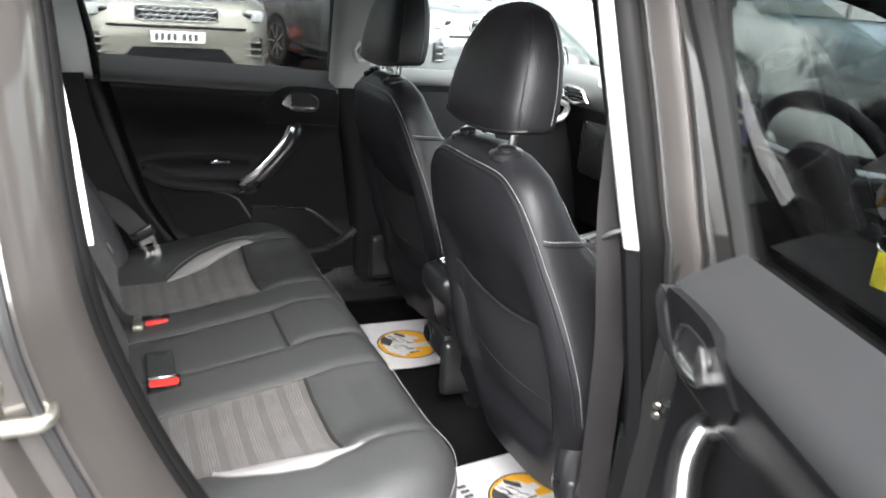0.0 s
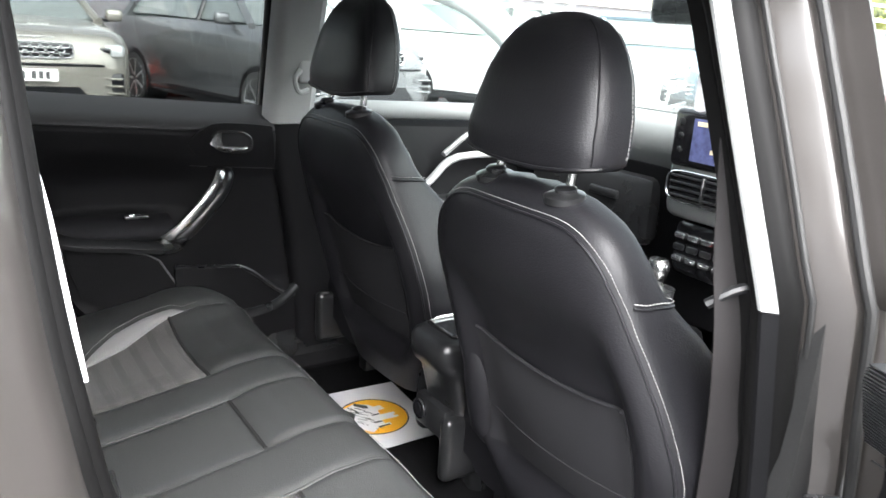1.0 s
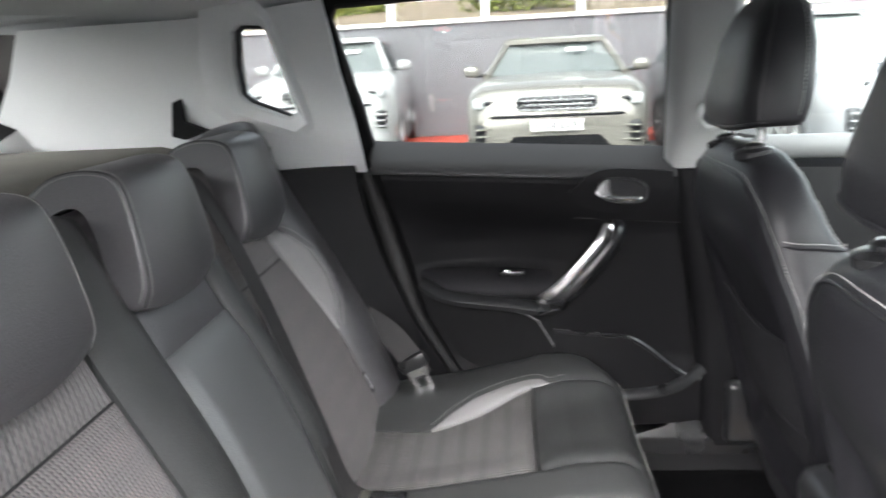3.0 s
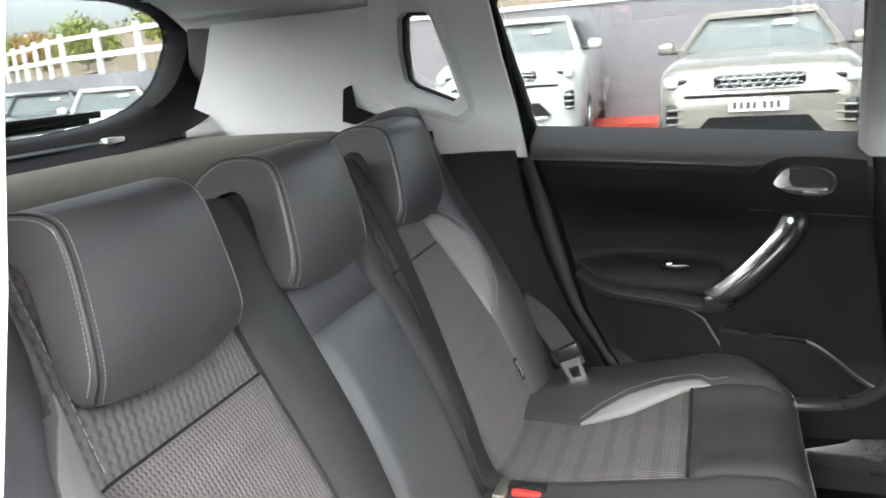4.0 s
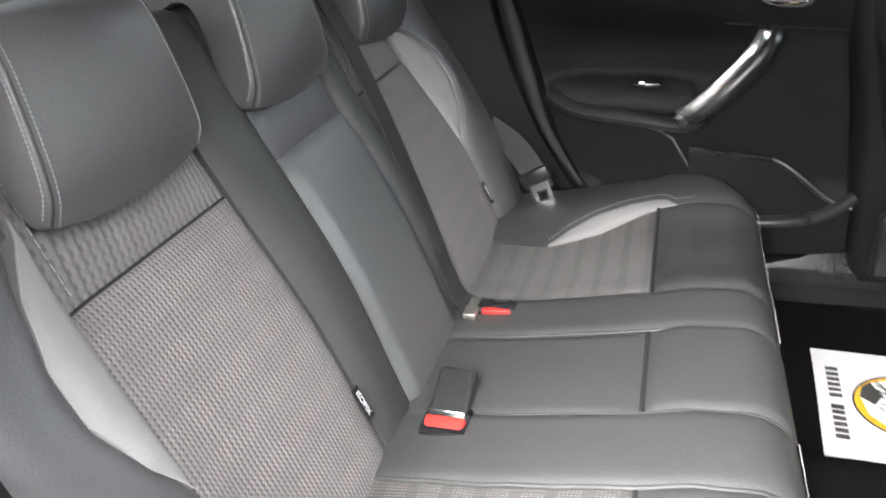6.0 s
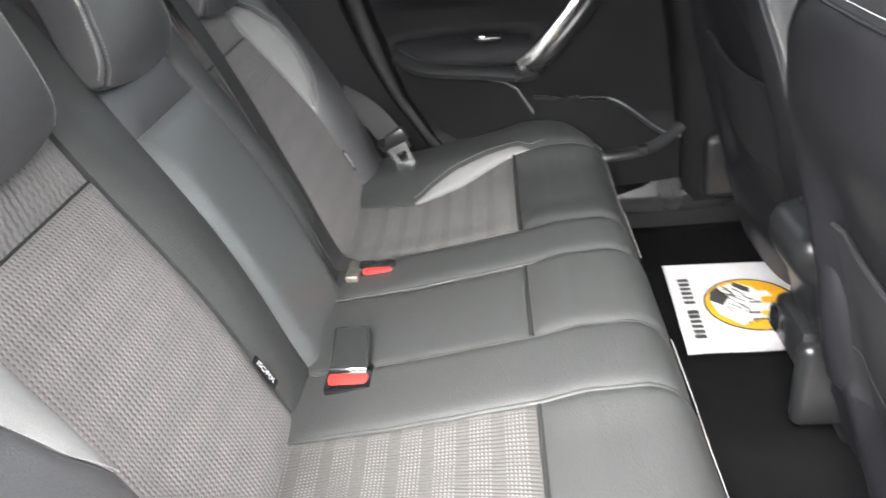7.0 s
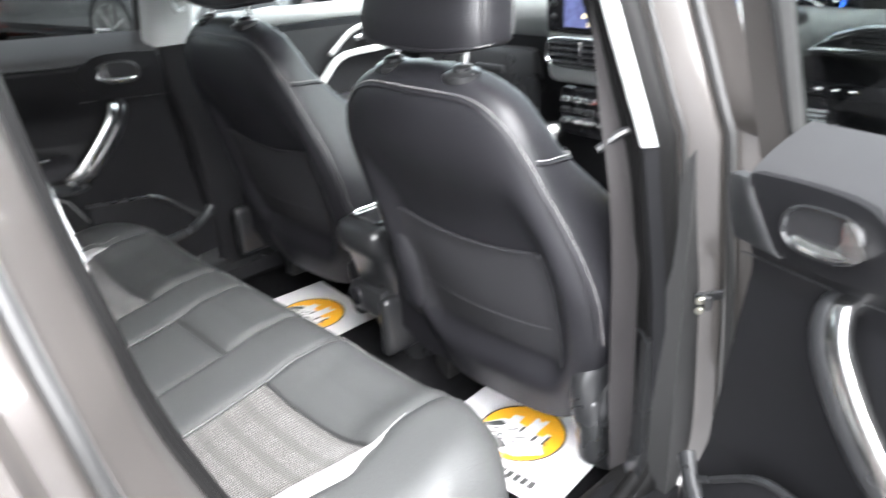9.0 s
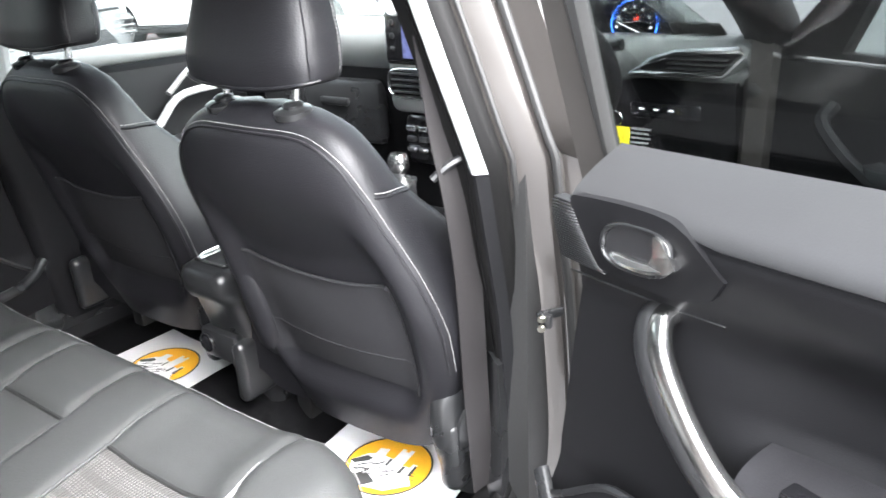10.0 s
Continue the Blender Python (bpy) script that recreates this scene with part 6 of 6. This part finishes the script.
def parked_car(label, colour, x, y, turn, w=0.96, length=4.4, roof=1.65, nose=1.0, style="mesh", metal=0.5, lower=None):
    """A parked car facing -y before its turn, its nose at (x, y)."""
    body = mat("paint " + label, colour, 0.25, metal=metal, var=0.05, grain=900, bump=0.01, coat=0.9)
    low = lower or body
    ob = thing("parked_car", label, "car", group="parked cars")

    def ring(l, zb, zs, ws, zt, wt, wb):
        half = [(wb, zb), (ws * 0.985, zb + 0.12), (ws, (zb + zs) / 2), (ws * 0.99, zs - 0.08), (ws * 0.95, zs), (wt * 1.02, zt - 0.015), (wt * 0.8, zt), (wt * 0.4, zt + 0.012)]
        pts = [Vector((a, l, b)) for a, b in half] + [Vector((0, l, zt + 0.015))] + [Vector((-a, l, b)) for a, b in half[::-1]] + [Vector((0, l, zb))]
        return pts

    hood = nose
    st = [(0.0, 0.32, nose - 0.28, w * 0.80, nose - 0.16, w * 0.70, w * 0.74), (0.06, 0.28, nose - 0.20, w * 0.88, nose - 0.07, w * 0.76, w * 0.82), (0.18, 0.25, nose - 0.10, w * 0.96, nose - 0.01, w * 0.80, w * 0.9), (0.45, 0.24, nose - 0.05, w, nose + 0.03, w * 0.82, w * 0.92), (1.0, 0.24, nose, w, nose + 0.075, w * 0.82, w * 0.92), (1.35, 0.24, nose + 0.03, w, nose + 0.10, w * 0.84, w * 0.92), (2.2, 0.24, nose + 0.04, w, nose + 0.11, w * 0.86, w * 0.92), (length - 0.5, 0.26, nose + 0.06, w, nose + 0.12, w * 0.84, w * 0.92), (length - 0.08, 0.32, nose, w * 0.94, nose + 0.10, w * 0.8, w * 0.86), (length, 0.4, nose - 0.1, w * 0.88, nose + 0.02, w * 0.75, w * 0.8)]
    part("body", loft([ring(*s) for s in st]), body, ob)
    # cabin: glass block with painted roof and pillars
    zb, zt, wt = nose + 0.08, roof - 0.07, w * 0.59
    cab = [[(-w * 0.84, 1.25, zb), (w * 0.84, 1.25, zb), (w * 0.86, length - 0.35, zb + 0.02), (-w * 0.86, length - 0.35, zb + 0.02)], [(-wt * 1.08, 1.98, zt - 0.10), (wt * 1.08, 1.98, zt - 0.10), (wt * 1.08, length - 0.62, zt - 0.10), (-wt * 1.08, length - 0.62, zt - 0.10)], [(-wt, 2.12, zt), (wt, 2.12, zt), (wt, length - 0.70, zt), (-wt, length - 0.70, zt)]]
    bm = loft([[Vector(p) for p in r] for r in cab])
    bmesh.ops.bevel(bm, geom=bm.edges[:], offset=0.04, segments=2, affect="EDGES")
    part("window_glass", bm, PALEGLASS, ob, "reflecting car glass")
    part("roof", loft([[Vector((a * wt * 1.07, b, zt - 0.06 + c)) for a, b in ((-1, 1.97), (-0.5, 1.93), (0, 1.92), (0.5, 1.93), (1, 1.97), (1.02, 2.6), (1, length - 0.62), (0, length - 0.55), (-1, length - 0.62), (-1.02, 2.6))] for c in (0.0, 0.05)] + [[Vector((a * wt * 0.95, b, zt + 0.015)) for a, b in ((-1, 2.10), (-0.5, 2.07), (0, 2.06), (0.5, 2.07), (1, 2.10), (1.02, 2.6), (1, length - 0.75), (0, length - 0.70), (-1, length - 0.75), (-1.02, 2.6))]]), body, ob)
    for g in (-1, 1):
        part("screen_pillar", tube([(g * w * 0.83, 1.25, zb), (g * wt * 1.07, 1.97, zt - 0.08)], 0.045, 8), body, ob)
        part("rear_pillar", tube([(g * w * 0.85, length - 0.40, zb), (g * wt * 1.06, length - 0.66, zt - 0.06)], 0.09, 8), body, ob)
        part("centre_pillar", tube([(g * w * 0.855, 2.45, zb), (g * wt * 1.085, 2.50, zt - 0.06)], 0.035, 8), GLOSS, ob)
        m = part("door_mirror", rbox((g * (w + 0.04), 1.55, nose + 0.15), (0.19, 0.12, 0.14), 0.05, 3), body, ob)
        part("mirror_arm", rbox((g * (w - 0.07), 1.56, nose + 0.10), (0.12, 0.05, 0.05), 0.015), GLOSS, ob)
        # lamps, fog recess
        lamp = rbox((0, 0, 0), (0.36, 0.10, 0.115), 0.03, 2, Matrix.Rotation(radians(-g * 28), 3, "Z"))
        bmesh.ops.translate(lamp, vec=(g * w * 0.72, 0.085, nose - 0.16), verts=lamp.verts)
        part("headlamp", lamp, LAMP_C, ob, "clear headlamp")
        part("lamp_unit", rbox((g * w * 0.69, 0.03, nose - 0.16), (0.15, 0.05, 0.05), 0.015, 2, Matrix.Rotation(radians(-g * 20), 3, "Z")), GLOSS, ob)
        part("side_intake", rbox((g * w * 0.78, 0.045, nose - 0.48), (0.19, 0.10, 0.23), 0.03, 2, Matrix.Rotation(radians(-g * 25), 3, "Z")), GLOSS, ob)
        for q in range(3):
            part("intake_blade", rbox((g * w * 0.77, 0.0, nose - 0.42 - 0.07 * q), (0.20, 0.07, 0.018), 0.006, 1, Matrix.Rotation(radians(-g * 25), 3, "Z")), body, ob)
        part("side_skirt", rbox((g * w * 0.955, length / 2 + 0.05, 0.31), (0.08, length - 2.1, 0.13), 0.03), GLOSS, ob)
        for l in (0.86, length - 0.88):
            arch = [Vector((g * (w * 0.965), l + 0.43 * math.cos(t), 0.36 + 0.43 * math.sin(t))) for t in (math.pi * k / 20 for k in range(21))]
            part("arch_liner", loft([[Vector((g * (w * 0.70), l + 0.40 * math.cos(t), 0.37 + 0.40 * math.sin(t))) for t in (2 * math.pi * k / 24 for k in range(24))], [Vector((g * (w * 1.004), l + 0.40 * math.cos(t), 0.37 + 0.40 * math.sin(t))) for t in (2 * math.pi * k / 24 for k in range(24))]]), GLOSS, ob)
            wh = part("wheel", loft([[Vector((g * xx, l + r * math.cos(t), 0.355 + r * math.sin(t))) for t in (2 * math.pi * k / 28 for k in range(28))] for xx, r in ((w * 0.76, 0.30), (w * 0.76, 0.345), (w * 0.80, 0.355), (w * 0.98, 0.355), (w * 1.01, 0.34), (w * 1.01, 0.27))]), TYRE, ob, "black tyre")
            part("rim", loft([[Vector((g * xx, l + r * math.cos(t), 0.355 + r * math.sin(t))) for t in (2 * math.pi * k / 28 for k in range(28))] for xx, r in ((w * 0.985, 0.272), (w * 1.016, 0.268), (w * 1.0, 0.25), (w * 0.95, 0.24))], cap=False), ALLOY, wh, "silver alloy rim")
            for q in range(7):
                t = 2 * math.pi * q / 7
                part("spoke", tube([(g * w * 1.0, l + 0.04 * math.cos(t), 0.355 + 0.04 * math.sin(t)), (g * w * 1.008, l + 0.25 * math.cos(t), 0.355 + 0.25 * math.sin(t))], [0.03, 0.022], 6, 0.5), ALLOY, wh)
    # front: grille, plate, lower intake
    gw = w * 0.42
    part("grille", rbox((0, -0.005, nose - 0.17), (2 * gw, 0.05, 0.145), 0.03, 2), GLOSS, ob)
    part("grille_frame", tube([(gw * math.copysign(abs(math.cos(t)) ** 0.25, math.cos(t)), -0.02, nose - 0.17 + 0.072 * math.copysign(abs(math.sin(t)) ** 0.4, math.sin(t))) for t in (2 * math.pi * k / 40 for k in range(40))], 0.010, 6, close=True), CHROME if style != "mesh" else ALLOY, ob)
    bars = []
    if style == "mesh":
        for r in range(3):
            for c in range(9):
                cx = (c - 4 + 0.5 * (r % 2)) * gw * 0.21
                if abs(cx) > gw * 0.93:
                    continue
                bars.append(tube([(cx + 0.040 * math.cos(t), -0.032, nose - 0.125 - 0.045 * r + 0.022 * math.sin(t)) for t in (2 * math.pi * k / 6 + 0.0 for k in range(6))], 0.0055, 5, close=True))
    else:
        for r in range(3):
            bars.append(rbox((0, -0.034, nose - 0.125 - 0.045 * r), (2 * gw * 0.94, 0.02, 0.020), 0.006, 1))
    part("grille_bars", join(*bars), ALLOY if style == "mesh" else CHROME, ob)
    part("bumper_slot", rbox((0, -0.012, nose - 0.30), (2 * w * 0.70, 0.04, 0.028), 0.01, 1), GLOSS, ob)
    pl = part("number_plate", rbox((0, -0.045, nose - 0.395), (0.52, 0.014, 0.112), 0.004, 1), PLATE_W, ob, "white number plate with dark bars")
    for k in range(7):
        part("plate_bar", rbox((-0.205 + 0.058 * k + (0.03 if k > 3 else 0), -0.0535, nose - 0.395), (0.036, 0.003, 0.068), 0, 1), INK, pl)
    part("lower_intake", plate([(-w * 0.60, nose - 0.66), (-w * 0.45, nose - 0.50), (w * 0.45, nose - 0.50), (w * 0.60, nose - 0.66)], [], lambda a, b: (a, -0.03, b), (0, 0.04, 0)), GLOSS, ob)
    part("skid_plate", rbox((0, -0.02, nose - 0.685), (w * 1.1, 0.06, 0.05), 0.015, 2), ALLOY, ob)
    part("bonnet_badge_bar", rbox((0, 0.02, nose - 0.055), (0.5, 0.01, 0.016), 0.003, 1), ALLOY, ob)
    for k, xx in enumerate((-0.33, 0.33)):
        part("bonnet_crease", tube([(xx * 1.3, 0.2, nose - 0.0 + 0.012), (xx * 1.6, 1.1, nose + 0.085)], 0.008, 5), body, ob)
    part("windscreen_sticker", rbox((0.25, 1.72, nose + 0.36), (0.22, 0.01, 0.07), 0, 1, Matrix.Rotation(radians(-52), 3, "X")), PLATE_W, ob, "white price sticker")
    ob.matrix_basis = pose(x, y, 0, 0, 0, turn)
    return ob


parked_car("pale gold compact SUV parked nose out by wall", (0.235, 0.222, 0.192), 0.44, 7.0, -3, 0.96, 4.35, 1.63, 1.05)
parked_car("dark grey large SUV parked nose out by wall", (0.115, 0.118, 0.122), 3.95, 6.75, 12, 1.0, 4.85, 1.78, 1.10)
parked_car("white large SUV parked nose out", (0.37, 0.37, 0.364), 8.9, 6.5, 28, 1.0, 4.85, 1.78, 1.12, metal=0.0)
parked_car("dark blue-grey SUV parked beside white one", (0.10, 0.14, 0.17), 13.0, 6.3, 32, 1.0, 4.85, 1.78, 1.12)
parked_car("white pickup truck with chrome grille", (0.37, 0.37, 0.364), -2.35, 8.3, 4, 0.95, 5.1, 1.80, 1.18, style="bars", metal=0.0)
ROW = (("white SUV in row of parked cars below fence", (0.6, 0.6, 0.59), -11.0, 11.3, 42), ("dark grey SUV in row of parked cars below fence", (0.06, 0.062, 0.065), -13.6, 12.1, 44), ("white hatchback in row of parked cars below fence", (0.58, 0.58, 0.57), -16.6, 13.9, 46), ("black hatchback in row of parked cars below fence", (0.05, 0.05, 0.055), -19.6, 15.9, 46))
for lab, c, x, y, tn in ROW:
    low_car = parked_car(lab, c, x, y, tn, 0.93, 4.4, 1.66, 1.05, style="bars", metal=0.1)
    low_car.location.z = -0.42

# ---- wheels of the open car ----


def road_wheel(x, sg):
    wh = thing("road_wheel", "black tyre on silver alloy rim under open car", "wheel", (x, sg * 0.70, 0.32), group="road wheels")
    ring = lambda y, r: [Vector((r * math.cos(t), sg * y, r * math.sin(t))) for t in (2 * math.pi * k / 32 for k in range(32))]
    part("tyre", loft([ring(-0.09, 0.21), ring(-0.10, 0.29), ring(-0.085, 0.318), ring(0.085, 0.318), ring(0.10, 0.29), ring(0.095, 0.21)]), TYRE, wh)
    part("rim", loft([ring(0.098, 0.215), ring(0.104, 0.205), ring(0.085, 0.19), ring(0.06, 0.19)], cap=False), ALLOY, wh, "silver alloy rim")
    for q in range(5):
        t = 2 * math.pi * q / 5
        part("spoke", tube([(0.03 * math.cos(t), sg * 0.09, 0.03 * math.sin(t)), (0.19 * math.cos(t), sg * 0.092, 0.19 * math.sin(t))], [0.03, 0.022], 6, 0.5), ALLOY, wh)
    part("hub_cap", disc((0, sg * 0.088, 0), 0.032, (0, sg, 0), 0.012, 20, 0.3), ALLOY, wh)
    return wh


for wx in (-0.74, 1.72):
    for g in (-1, 1):
        road_wheel(wx, g)
for nm, bx0, dx in (("front_bumper", 2.20, 1), ("rear_bumper", -1.22, -1)):
    part(nm, loft([[Vector((bx0 + dx * (0.06 * math.cos(math.pi * (u - 0.5)) + e), -0.76 + 1.52 * u, z)) for u in (k / 16 for k in range(17))] for z, e in ((0.26, 0.0), (0.30, 0.05), (0.45, 0.07), (0.56, 0.05), (0.60, 0.0))], cap=False), PAINT, car, "painted bumper")
